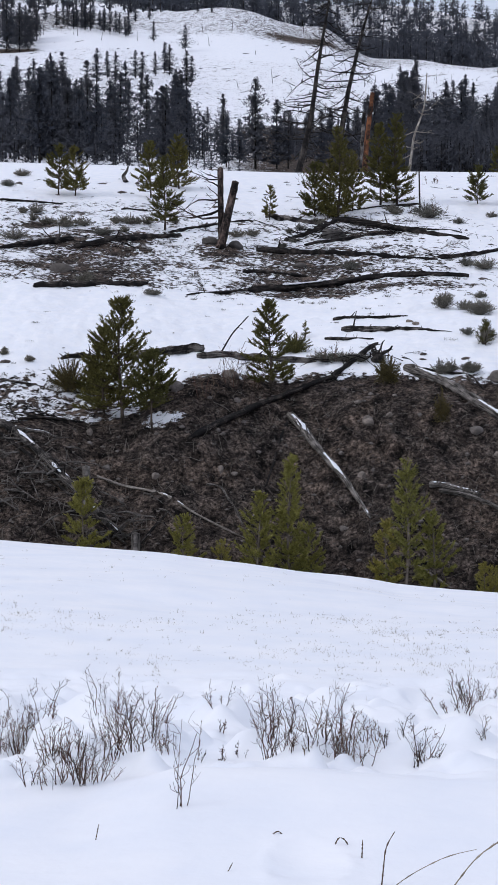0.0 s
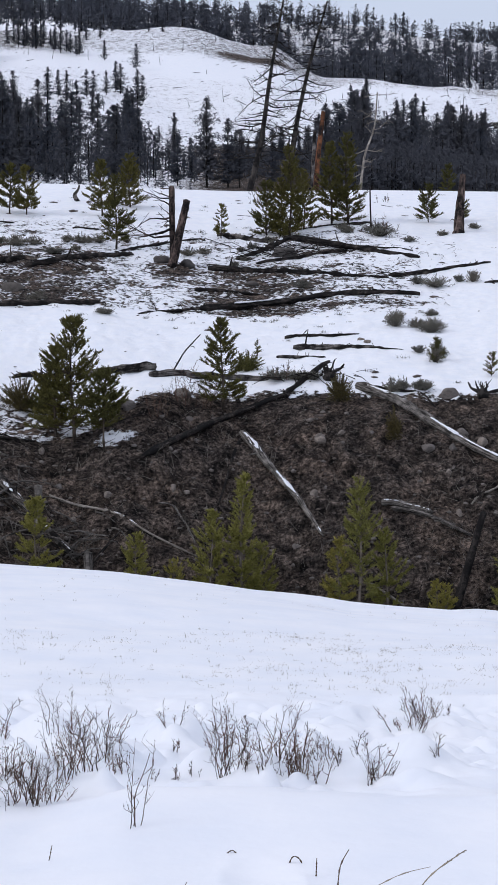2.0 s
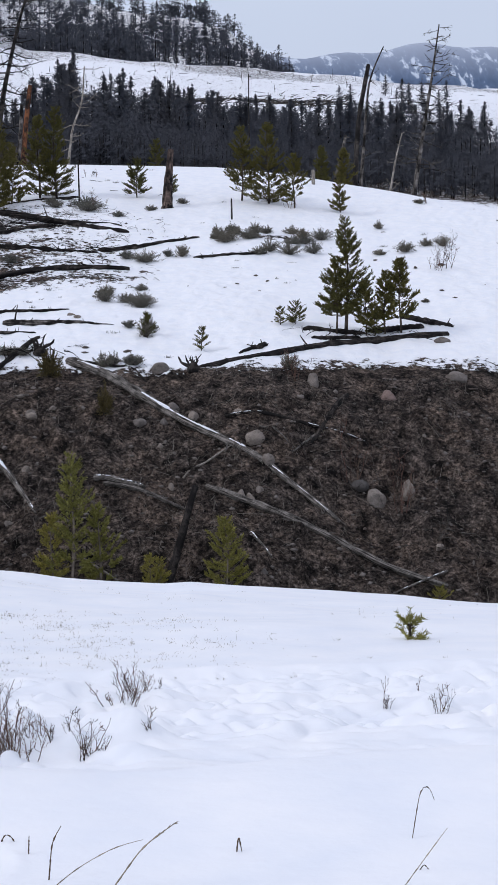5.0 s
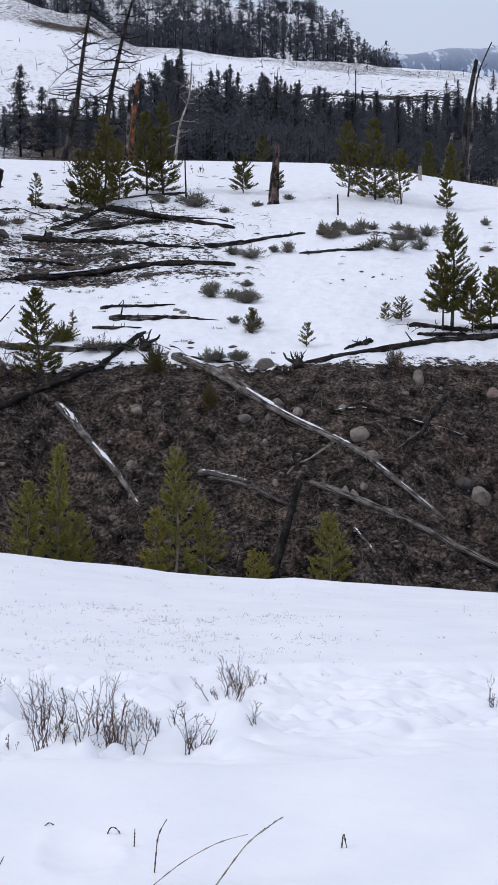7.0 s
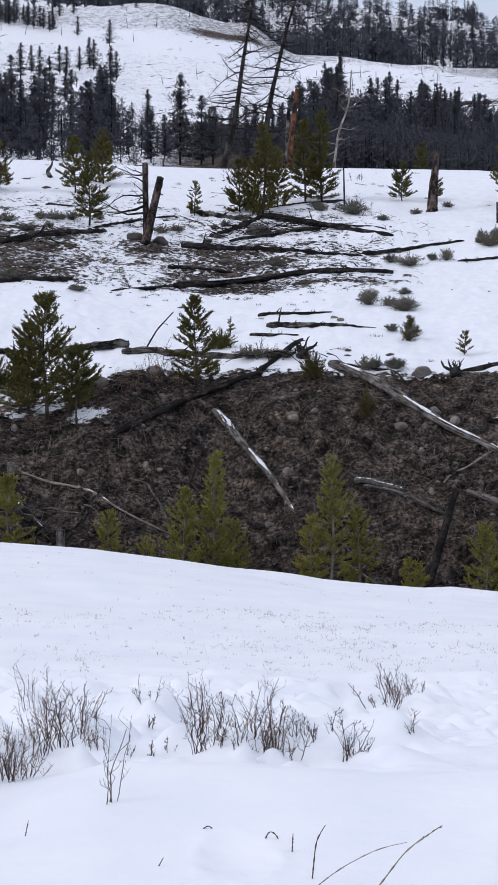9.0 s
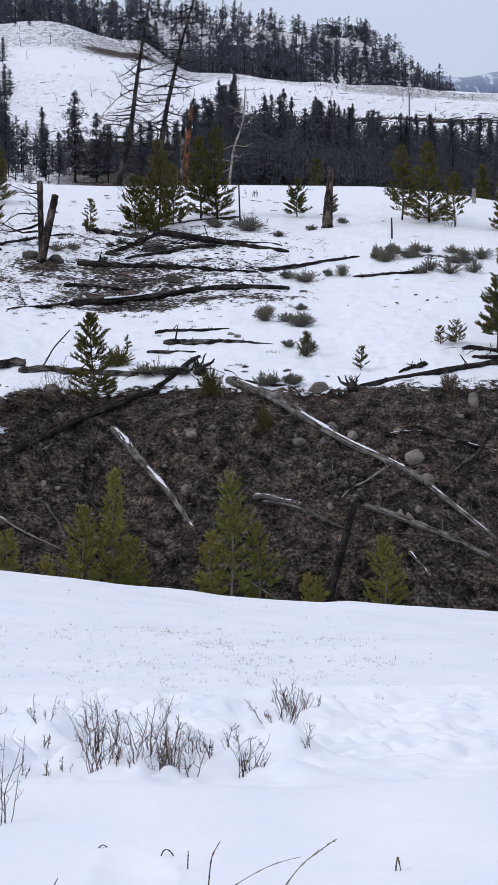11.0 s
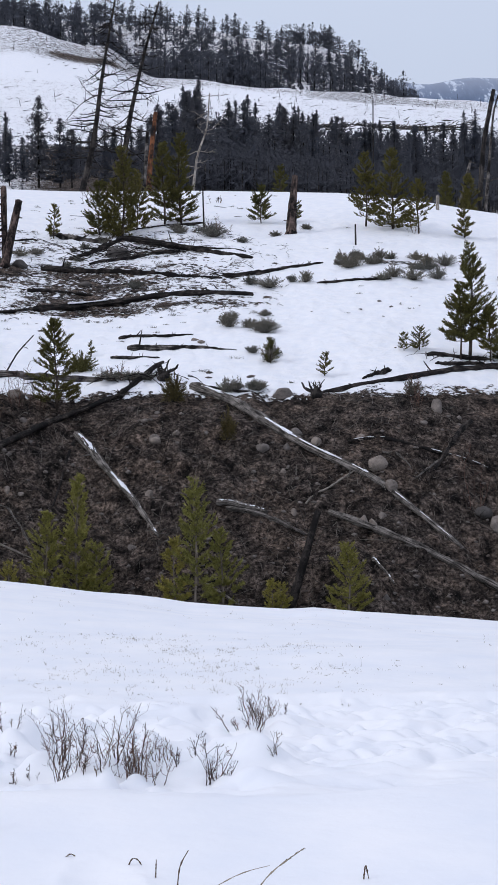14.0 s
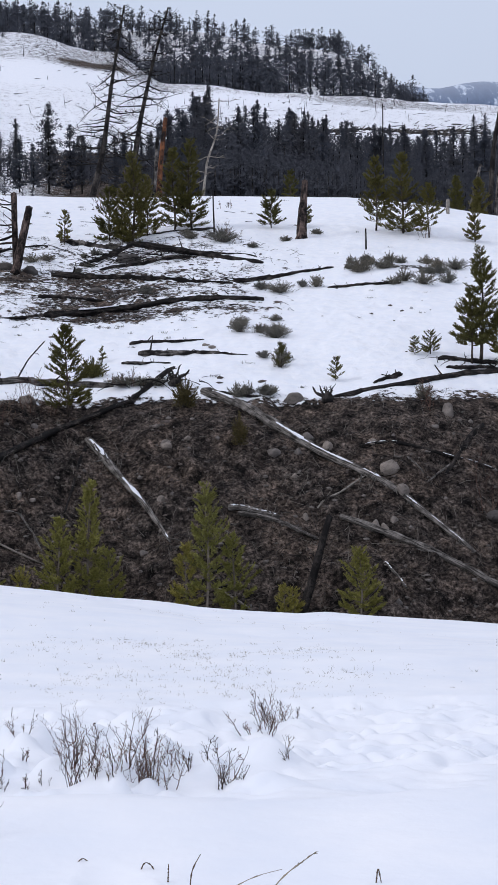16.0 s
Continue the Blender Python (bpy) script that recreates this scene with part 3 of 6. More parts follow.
def log(pts, r0, r1, mat=None, stubs=7, snow=0.0, seed=1, label="weathered grey fallen log lying on the ground", name="fallen_log", raise0=0.0, raise1=0.0, n=26, bed=0.1):
    """A fallen trunk along ground points (x, y), thick end first, with broken limb stubs and patches of snow on top."""
    rng = np.random.default_rng(seed)
    mat = mat or M_GREY
    p3 = [(x, y, 0.0) for x, y in pts]
    path = stick_path(p3, seed, 0.006 if len(pts) == 2 else 0.003, n)
    u = np.linspace(0, 1, n)
    rad = (r0 + (r1 - r0) * u) * (1 - 0.35 * np.exp(-u * 30) - 0.4 * np.exp(-(1 - u) * 30))
    gz = ground(path[:, 0], path[:, 1])
    if len(pts) == 2:
        z = np.maximum(gz + bed * rad, gz[0] + (gz[-1] - gz[0]) * u + (bed + 0.12) * rad)
    else:
        z = gz + bed * rad
    for _ in range(14):
        z[1:-1] = 0.25 * z[:-2] + 0.5 * z[1:-1] + 0.25 * z[2:]
    z = z + raise0 * (1 - u) ** 2 + raise1 * u ** 2
    path[:, 2] = z
    base = path[n // 2].copy()
    root = thing(name, label, "log", base)
    g = Geo()
    g.tube(path - base, rad * (0.84 + 0.03 * np.sin(u * 17 + seed) + rng.normal(0, 0.045, n)), 12, 0.27, seed)
    trunk = part("trunk", g, mat, root)
    for i in range(stubs):
        s = rng.uniform(0.08, 0.95)
        c = np.array([np.interp(s, u, path[:, k]) for k in range(3)]) - base
        r = np.interp(s, u, rad)
        ax = unit(path[-1] - path[0])
        d = unit(unit(rng.normal(0, 1, 3) * [1, 1, 0.6]) + ax * 0.7 + np.array([0, 0, 0.15]))
        ln = r * rng.uniform(1.5, 5)
        b = Geo()
        b.tube(stick_path([c, c + d * ln * 0.6, c + d * ln + np.array([0, 0, 0.08 * ln])], i, 0.03, 5), np.linspace(r * 0.28, r * 0.1, 5), 5, 0.1, i)
        part("limb_stub", b, mat, trunk)
    if snow > 0:
        s0 = 0.04
        while s0 < 0.95:
            ln = rng.uniform(0.05, 0.22)
            s1 = min(s0 + ln, 0.97)
            if rng.random() < snow:
                k = 26
                s = np.linspace(s0, s1, k)
                c = np.stack([np.interp(s, u, path[:, j]) for j in range(3)], -1) - base
                r = np.interp(s, u, rad)
                c[:, 2] += r * 0.80
                c[:, 1] += r * rng.uniform(-0.35, 0.25)
                jag = 1 + 0.35 * np.sin(np.linspace(0, 9, k) + seed) + rng.normal(0, 0.16, k)
                b = Geo()
                b.tube(c, r * rng.uniform(0.32, 0.6) * np.sqrt(np.clip(np.sin(np.linspace(0.12, 3.02, k)), 0, 1)) * np.clip(jag, 0.2, 1.6), 7, 0.25, int(s0 * 1000) + seed, 0.4)
                part("snow_cap", b, M_SNOW, trunk, "strip of settled white snow")
            s0 = s1 + rng.uniform(0.0, 0.04)
    return root


def snag(points, r0, r1, mat=None, limbs=14, limb_len=1.5, seed=1, label="standing dead tree with bare broken limbs", name="dead_tree", start=0.25, droop=-0.1, sides=(-1, 1), sub=2):
    """A standing dead trunk through (x, y, z) points, with bare limbs."""
    rng = np.random.default_rng(seed)
    mat = mat or M_SNAG
    pts = np.asarray(points, float)
    base = pts[0].copy()
    root = thing(name, label, "dead tree", base)
    n = 18
    path = stick_path(pts - base, seed, 0.006, n)
    u = np.linspace(0, 1, n)
    rad = r0 + (r1 - r0) * u ** 0.85
    rad[0] *= 1.25
    g = Geo()
    g.tube(path, rad, 9, 0.10, seed)
    trunk = part("trunk", g, mat, root)
    for i in range(limbs):
        s = start + (0.98 - start) * (i + rng.uniform(-2, 3)) / limbs
        s = min(max(s, start), 0.985)
        c = np.array([np.interp(s, u, path[:, k]) for k in range(3)])
        r = np.interp(s, u, rad)
        sg = sides[i % len(sides)]
        az = rng.normal(0, 0.7)
        d = np.array([math.cos(az) * sg, math.sin(az), 0])
        ln = limb_len * (0.2 + 0.95 * rng.random() ** 1.5) * (1.1 - 0.6 * s)
        k = 7
        t = np.linspace(0, 1, k)
        p = c + d * (ln * t)[:, None] + np.array([0, 0, 1.0]) * (ln * ((droop + rng.normal(0, 0.3)) * t + 0.4 * t * t * rng.uniform(-0.6, 1.5)))[:, None]
        p += np.cumsum(rng.normal(0, 0.025 * ln, (k, 3)), axis=0)
        b = Geo()
        b.tube(p, np.linspace(min(r * 0.45, 0.034 + 0.012 * ln), 0.012, k), 4, 0.1, i)
        for j in range(sub):
            a = int(rng.integers(2, k - 1))
            e = p[a] + ln * rng.uniform(0.15, 0.45) * unit(d * 0.9 + rng.normal(0, 0.7, 3) + [0, 0, 0.15])
            b.tube(np.stack([p[a], 0.5 * (p[a] + e) + rng.normal(0, 0.03, 3), e]), (0.022, 0.017, 0.011), 3, 0, j)
        part("limb", b, mat, trunk)
    return root


def root_wad(x, y, size, count, seed=1, label="upturned dark root wad of a fallen tree"):
    """A torn stump: a knotted core with crooked broken roots."""
    rng = np.random.default_rng(seed)
    root = thing("root_wad", label, "stump", (x, y, zg(x, y)))
    g = Geo()
    g.lump((0, 0, 0.14 * size), (0.30 * size, 0.2 * size, 0.24 * size), seed, 0.4, 3)
    part("core", g, M_SNAG, root)
    for i in range(count):
        az = rng.uniform(0.55, 2.6)
        d = np.array([math.cos(az), rng.normal(0, 0.25), 0.35 + 0.75 * math.sin(az)])
        ln = size * rng.uniform(0.35, 0.7)
        k = 7
        t = np.linspace(0, 1, k)
        p = np.array([0, 0, 0.14 * size]) + unit(d) * (ln * t)[:, None] + np.cumsum(rng.normal(0, 0.045 * ln, (k, 3)), axis=0)
        g = Geo()
        g.tube(p, np.linspace(0.115, 0.022, k) * size * rng.uniform(0.5, 1.1), 6, 0.25, i)
        e = p[4] + 0.3 * ln * unit(d + rng.normal(0, 0.7, 3))
        g.tube(np.stack([p[4], 0.5 * (p[4] + e), e]), (0.035 * size, 0.025 * size, 0.012 * size), 4)
        part("root", g, M_SNAG, root)
    return root


def boulder(x, y, w, h, mat=None, seed=1, label="rounded grey boulder half sunk in the dark soil", turn=0.0):
    g = Geo()
    g.lump((0, 0, 0), (w * 0.50, w * 0.42, h * 0.60), seed, 0.24, 3, turn, 7)
    ob = new("boulder", g.mesh("boulder", mat or M_ROCK))
    ob.location = (x, y, zg(x, y) + 0.02 * h)
    return tagged(ob, label, "boulder", "boulders on the bank")


def sage(x, y, w, h, seed=1, label="low grey-green sagebrush clump in the snow", mat=None, fine=1.0):
    """A low shrub: a fan of woody stems with small leaves towards their ends."""
    rng = np.random.default_rng(seed)
    root = thing("sagebrush", label, "shrub", (x, y, zg(x, y) - 0.03), "sagebrush on the bench")
    stems, leaves = Geo(), Geo()
    n = int(22 + 22 * w)
    ends, stem_p = [], []
    for i in range(n):
        az, sp = rng.random() * 6.283, rng.random() ** 0.6
        tip = np.array([math.cos(az) * 0.55 * w * sp, math.sin(az) * 0.45 * w * sp, h * rng.uniform(0.5, 1.15) * (1.1 - 0.55 * sp)])
        mid = tip * [0.45, 0.45, 0.5] + rng.normal(0, 0.03, 3)
        stem_p.append([tip * [0.15, 0.15, 0], mid, tip])
        ends += [(mid, tip)] * 2 + [(tip * [0.2, 0.2, 0.15], mid)]
    stems.twigs(stem_p, np.tile((0.014, 0.009, 0.004), (n, 1)))
    tagged(part("wood", stems, M_GREY, root), kind="stuff")
    p, q = np.array([e[0] for e in ends]), np.array([e[1] for e in ends])
    idx = np.repeat(np.arange(len(ends)), int(18 * fine))
    t = rng.random(len(idx))[:, None]
    leaves.blades(p[idx] * (1 - t) + q[idx] * t, unit(rng.normal(0, 1, (len(idx), 3)) + [0, 0, 0.5]), rng.uniform(0.05, 0.11, len(idx)), 0.028, rng)
    # a loose dome of small leaves, thicker towards the outside
    m = int(270 * fine * max(w, 0.5))
    d = unit(rng.normal(0, 1, (m, 3)))
    d[:, 2] = np.abs(d[:, 2])
    dome = d * (0.35 + 0.65 * rng.random((m, 1)) ** 0.5) * [0.5 * w, 0.42 * w, 0.92 * h]
    lump = 0.78 + 0.3 * np.sin(d[:, :1] * 7 + seed) * np.sin(d[:, 1:2] * 6 + 2 * seed)
    leaves.blades(dome * lump, unit(d + rng.normal(0, 0.7, (m, 3)) + [0, 0, 0.4]), rng.uniform(0.05, 0.12, m), 0.038, rng)
    tagged(part("foliage", leaves, mat or M_SAGE, root), kind="stuff")
    return root


def willow(x, y, w, h, stems=8, seed=1, label="bare reddish-brown shrub standing out of the snow", spread=0.42, branch=4, thick=1.0):
    """A bare shrub in the near snow: a fan of thin crooked stems that fork towards their tips, with small buds."""
    rng = np.random.default_rng(seed)
    root = thing("bare_shrub", label, "shrub", (x, y, zg(x, y) - 0.03), "bare shrubs in the near snow")
    for i in range(stems):
        fan = rng.uniform(-1, 1)
        off = np.array([rng.uniform(-0.28, 0.28) * w + 0.2 * w * fan, rng.uniform(-0.3, 0.3) * w, 0])
        ln = h * rng.uniform(0.4, 1.2) * (1.1 - 0.25 * abs(fan))
        d = np.array([fan * spread * min(1.3, w / h + 0.35), rng.normal(0, 0.25), 1.0])
        k = 8
        t = np.linspace(0, 1, k)
        p = off + d * (ln * t)[:, None] / np.linalg.norm(d)
        p += np.cumsum(rng.normal(0, 0.024 * ln, (k, 3)), axis=0) * [1, 1, 0.3]
        p[:, 0] += rng.normal(0, 0.06) * ln * t * t
        g = Geo()
        rr = thick * rng.uniform(0.0014, 0.0033)
        g.tube(p, np.linspace(rr, rr * 0.4, k), 4, 0.1, i)
        tips = [p[-1]]
        for j in range(branch):
            a = int(rng.integers(2, k - 1))
            e = p[a] + ln * rng.uniform(0.12, 0.36) * unit(d * 0.8 + rng.normal(0, 0.6, 3) * [1.1, 0.6, 0.35] + [0, 0, 0.25])
            m = 0.5 * (p[a] + e) + rng.normal(0, 0.05 * ln, 3) * [1, 0.5, 0.5]
            g.tube(np.stack([p[a], m, e]), (rr * 0.6, rr * 0.5, rr * 0.28), 3)
            tips.append(e)
            for _ in range(2):
                if rng.random() < 0.7:
                    c = m if rng.random() < 0.5 else 0.4 * m + 0.6 * e
                    e2 = c + h * rng.uniform(0.05, 0.13) * unit(rng.normal(0, 1, 3) * [1, 0.5, 0.3] + [0, 0, 0.8])
                    g.tube(np.stack([c, 0.5 * (c + e2) + rng.normal(0, 0.008, 3) * h, e2]), (rr * 0.45, rr * 0.35, rr * 0.2), 3)
                    tips.append(e2)
        tips = np.array(tips)
        tips = tips[rng.random(len(tips)) < 0.15]
        if len(tips):
            g.twigs(np.stack([tips, tips + [0, 0, 0.004 * thick], tips + [0.001, 0, 0.009 * thick]], 1), np.tile((rr * 0.4, rr * 1.3, rr * 0.3), (len(tips), 1)))
        part("stem", g, (M_TWIG, M_TWIG_D, M_TWIG, M_TWIG_D, M_TWIG_T)[int(rng.integers(0, 5))], root)
    return root


def stem(points, r, seed=1, label="single dry bent grass stem in the snow", mat=None, head=False):
    pts = np.asarray(points, float)
    base = pts[0].copy()
    g = Geo()
    d = np.concatenate([[0], np.cumsum(np.linalg.norm(np.diff(pts, axis=0), axis=1))])
    s = np.linspace(0, d[-1], 14)
    path = np.stack([np.interp(s, d, pts[:, k]) for k in range(3)], -1)
    for _ in range(3):
        path[1:-1] = 0.25 * path[:-2] + 0.5 * path[1:-1] + 0.25 * path[2:]
    g.tube(path - base, np.linspace(r, r * 0.55, 14), 5, 0.05, seed)
    for k in (3, 5, 8, 10):
        g.tube(np.stack([path[k - 1], path[k], path[k + 1]]) - base, (r * 0.5, r * 1.3, r * 0.5), 5)
    if head:
        rng = np.random.default_rng(seed)
        t = rng.uniform(0.74, 1.0, 34)
        b = np.stack([np.interp(t * 13, np.arange(14), path[:, k]) for k in range(3)], -1) - base
        ax = unit(unit(path[-1] - path[-3]) + rng.normal(0, 0.22, (34, 3)))
        g.blades(b, ax, rng.uniform(0.008, 0.02, 34), r * 2.0, rng)
    ob = new("grass_stem", g.mesh("grass_stem", mat or M_TWIG_T))
    ob.location = base
    return tagged(ob, label, "grass", "dry stems in the near snow")


def conifer_geo(h, w, seed, limbs=80, clump=1.0, bare=0.12, per=9, taper=0.78):
    """Crown of a grown conifer: a narrow uneven spire of drooping limbs with dense foliage within and ragged sprays outside."""
    rng = np.random.default_rng(seed)
    g = Geo()
    q = np.sort(rng.random(limbs)) ** 0.9
    z = h * (bare + (1 - bare) * 0.985 * q)
    lop = 1 + 0.26 * np.sin(q * 13 + seed) + 0.26 * np.sin(q * 37 + 2.3 * seed)
    reach = 0.62 * w * np.minimum(1, 0.5 + q * 2.6) * (1 - q) ** taper * lop * rng.uniform(0.45, 1.15, limbs) + 0.045 * w
    az = rng.random(limbs) * 6.283
    d = np.stack([np.cos(az), np.sin(az), np.zeros(limbs)], -1)
    side = np.stack([-np.sin(az), np.cos(az), np.zeros(limbs)], -1)
    for j in range(per):
        s = rng.uniform(0.0, 1.0, limbs)
        drop = reach * (-0.30 * s + 0.30 * s * s)
        b = d * (reach * s)[:, None] + side * (rng.normal(0, 0.16, limbs) * reach)[:, None]
        b = b + np.stack([np.zeros(limbs), np.zeros(limbs), z + drop + rng.normal(0, 0.012 * h, limbs)], -1)
        ax = unit(d * 0.55 + side * rng.normal(0, 0.5, limbs)[:, None] + rng.normal(0, 0.3, (limbs, 3)) + np.stack([0 * s, 0 * s, 0.6 - 0.8 * rng.random(limbs)], -1))
        size = clump * (0.45 + 0.55 * (1 - q)) * (1.25 - 0.6 * s) * h / 10
        g.blades(b - ax * (0.3 * size)[:, None], ax, size * rng.uniform(0.5, 1.1, limbs), size * rng.uniform(0.28, 0.5, limbs), rng)
    return g


# ---- the ground, one sheet to the horizon ----
def soil(x, y):
    """How much bare earth shows: 0 snow, 1 earth."""
    d = np.hypot(x, y) * np.cos(np.clip(np.arctan2(x, y), -0.30, 0.42))
    a = np.tan(np.clip(np.arctan2(x, y), -0.30, 0.42))
    yt = bank_top(a)
    s = smooth(70, 80, d) * (1 - smooth(-0.8, 2.6, d - yt)) * 1.1
    left = 1 - smooth(-0.075, -0.03, a)
    s = np.maximum(s, 0.50 * left * smooth(yt - 2, yt, d) * (1 - smooth(yt + 5, yt + 10, d)))
    s = np.maximum(s, 0.55 * (1 - left) * smooth(yt - 1, yt, d) * (1 - smooth(yt + 1.0, yt + 3.5, d)))
    s = np.maximum(s, 0.48 * smooth(0.15, 0.17, a) * smooth(yt - 1, yt, d) * (1 - smooth(yt + 2, yt + 5, d)))
    band = smooth(117.5, 121, d) * (1 - smooth(134, 146, d)) * (1 - smooth(0.09, 0.16, a))
    s = np.maximum(s, band * (0.515 + 0.05 * np.sin(a * 60)))
    s = np.maximum(s, 0.445 * smooth(116, 122, d) * (1 - smooth(148, 158, d)) * (1 - smooth(0.08, 0.14, a)))
    s = np.maximum(s, 0.36 * smooth(128, 131, d) * (1 - smooth(137, 141, d)) * smooth(0.14, 0.17, a) * (1 - smooth(0.19, 0.23, a)))
    for cx, cy, rx, ry in ((-1.6, 134, 4.6, 4.5), (9, 141, 7.5, 2.2), (7, 130, 9, 1.6), (8, 122.8, 13, 1.3), (3, 126, 5, 1.5),
                           (-15, 139, 4, 3), (-9, 137, 7, 2), (25, 134.5, 5.5, 1.6), (-14, 125, 6, 1.2)):
        s = np.maximum(s, (0.62 if cx < 2 else 0.56) * np.exp(-(((x - cx) / rx) ** 2 + ((y - cy) / ry) ** 2)))
    s = np.maximum(s, 0.12 * smooth(99, 101, d) * (1 - smooth(166, 172, d)))
    s = s - 0.75 * np.exp(-(((x + 4.1) / 1.9) ** 2 + ((y - 97.1) / 1.3) ** 2))
    # forest floor and wind-blown sage slopes far off
    floor = smooth(215, 240, d) * (1 - smooth(400, 470, d)) * (0.66 - 0.24 * (1 - smooth(-0.03, 0.03, a)) - 0.10 * smooth(0.13, 0.17, a))
    s = np.maximum(s, floor)
    s = np.maximum(s, (0.475 + 0.02 * np.sin(a * 45)) * smooth(590, 650, d) * (1 - smooth(700, 720, d)))
    s = np.maximum(s, 0.72 * np.exp(-(((x - 18) / 24) ** 2 + ((y - 655) / 20) ** 2)))
    s = np.maximum(s, 0.47 * smooth(800, 900, d))
    s = np.maximum(s, 0.413 * smooth(440, 480, d) * (1 - smooth(590, 650, d)))
    s = np.maximum(s, 0.8 * np.exp(-(((x + 72) / 13) ** 2 + ((y - 600) / 13) ** 2)))
    return np.clip(s, 0, 1)


def build_ground():
    view = np.arange(-0.172, 0.318, 0.00118)
    wide_l = -0.172 - np.geomspace(0.003, math.pi - 0.172, 34)[::-1]
    wide_r = view[-1] + np.geomspace(0.003, math.pi - view[-1], 34)
    th = np.concatenate([wide_l, view, wide_r])
    r = np.concatenate([np.geomspace(0.001, 7.4, 26), np.geomspace(7.6, 9.4, 80), np.geomspace(9.42, 14.5, 250), np.geomspace(14.58, 33, 150), np.linspace(34, 84, 24), np.linspace(84.5, 103, 150),
                        np.linspace(103.4, 176, 165), np.geomspace(178, 900, 110), np.geomspace(920, 4400, 36)])
    tt, rr = np.meshgrid(th, r)
    x, y = np.sin(tt) * rr, np.cos(tt) * rr
    z = ground(x, y)
    rows, cols = x.shape
    me = bpy.data.meshes.new("ground")
    me.vertices.add(rows * cols)
    me.vertices.foreach_set("co", np.stack([x, y, z], -1).ravel())
    i, j = np.meshgrid(np.arange(rows - 1), np.arange(cols - 1), indexing="ij")
    a = (i * cols + j).ravel()
    f = np.stack([a, a + 1, a + cols + 1, a + cols], -1)[:, ::-1]
    me.loops.add(f.size)
    me.loops.foreach_set("vertex_index", np.ascontiguousarray(f[:, ::-1]).ravel().astype(np.int32))
    me.polygons.add(len(f))
    me.polygons.foreach_set("loop_start", np.arange(0, f.size, 4, dtype=np.int32))
    me.polygons.foreach_set("use_smooth", np.full(len(f), True))
    at = me.attributes.new("soil", "FLOAT", "POINT")
    at.data.foreach_set("value", soil(x, y).ravel().astype(np.float32))
    me.materials.append(M_GROUND)
    me.update(calc_edges=True)
    return tagged(new("ground", me), "snow-covered ground with a dark eroded earth bank and thawed patches", "ground", kind="structure")


build_ground()


def build_mountain():
    """A far range; its colour carries blue haze and a painted fade into cloud at the top."""
    g = Geo()
    cols, rows = 90, 14
    x = np.linspace(-300, 2600, cols)
    u = np.linspace(0, 1, rows)
    top = 640 + 90 * (1 - np.exp(-np.maximum(0, x - 640) / 160)) - 320 * np.clip((700 - x) / 500, 0, 1) + 12 * np.sin(x / 90) + 6 * np.sin(x / 31)
    v = np.array([(xx, 4150 + 500 * uu, 60 + (tt - 60) * math.sin(uu * 1.571)) for uu in u for xx, tt in zip(x, top)])
    i, j = np.meshgrid(np.arange(rows - 1), np.arange(cols - 1), indexing="ij")
    a = (i * cols + j).ravel()
    g.add(v, np.concatenate([np.stack([a, a + 1, a + cols + 1], -1), np.stack([a, a + cols + 1, a + cols], -1)]))
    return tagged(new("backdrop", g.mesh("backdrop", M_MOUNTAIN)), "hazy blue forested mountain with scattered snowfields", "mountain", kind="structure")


build_mountain()


# ---- loose stuff on the bank and the bench ----
def gravel():
    """Small stones on the bank, uncountable."""
    rng = np.random.default_rng(21)
    for name, mat, count, lo, hi in (("gravel", M_ROCK, 1500, 0.025, 0.19), ("earth_crumbs", M_CLOD, 4200, 0.02, 0.13)):
        g = Geo()
        n = 0
        while n < count:
            a, d = rng.uniform(-0.165, 0.31), rng.uniform(86, 100.5)
            if d > bank_top(np.array(a)) - 0.3:
                continue
            s = lo + (hi - lo) * rng.random() ** 2.6
            x, y = a * d, d
            g.lump((x, y, zg(x, y)), (s, s * rng.uniform(0.5, 1), s * rng.uniform(0.35, 0.75)), n % 150, 0.5, 1, rng.random() * 6)
            n += 1
        tagged(new(name, g.mesh(name, mat, name == "gravel")), "loose stones and clods strewn over the dark earth bank", "gravel", kind="stuff")


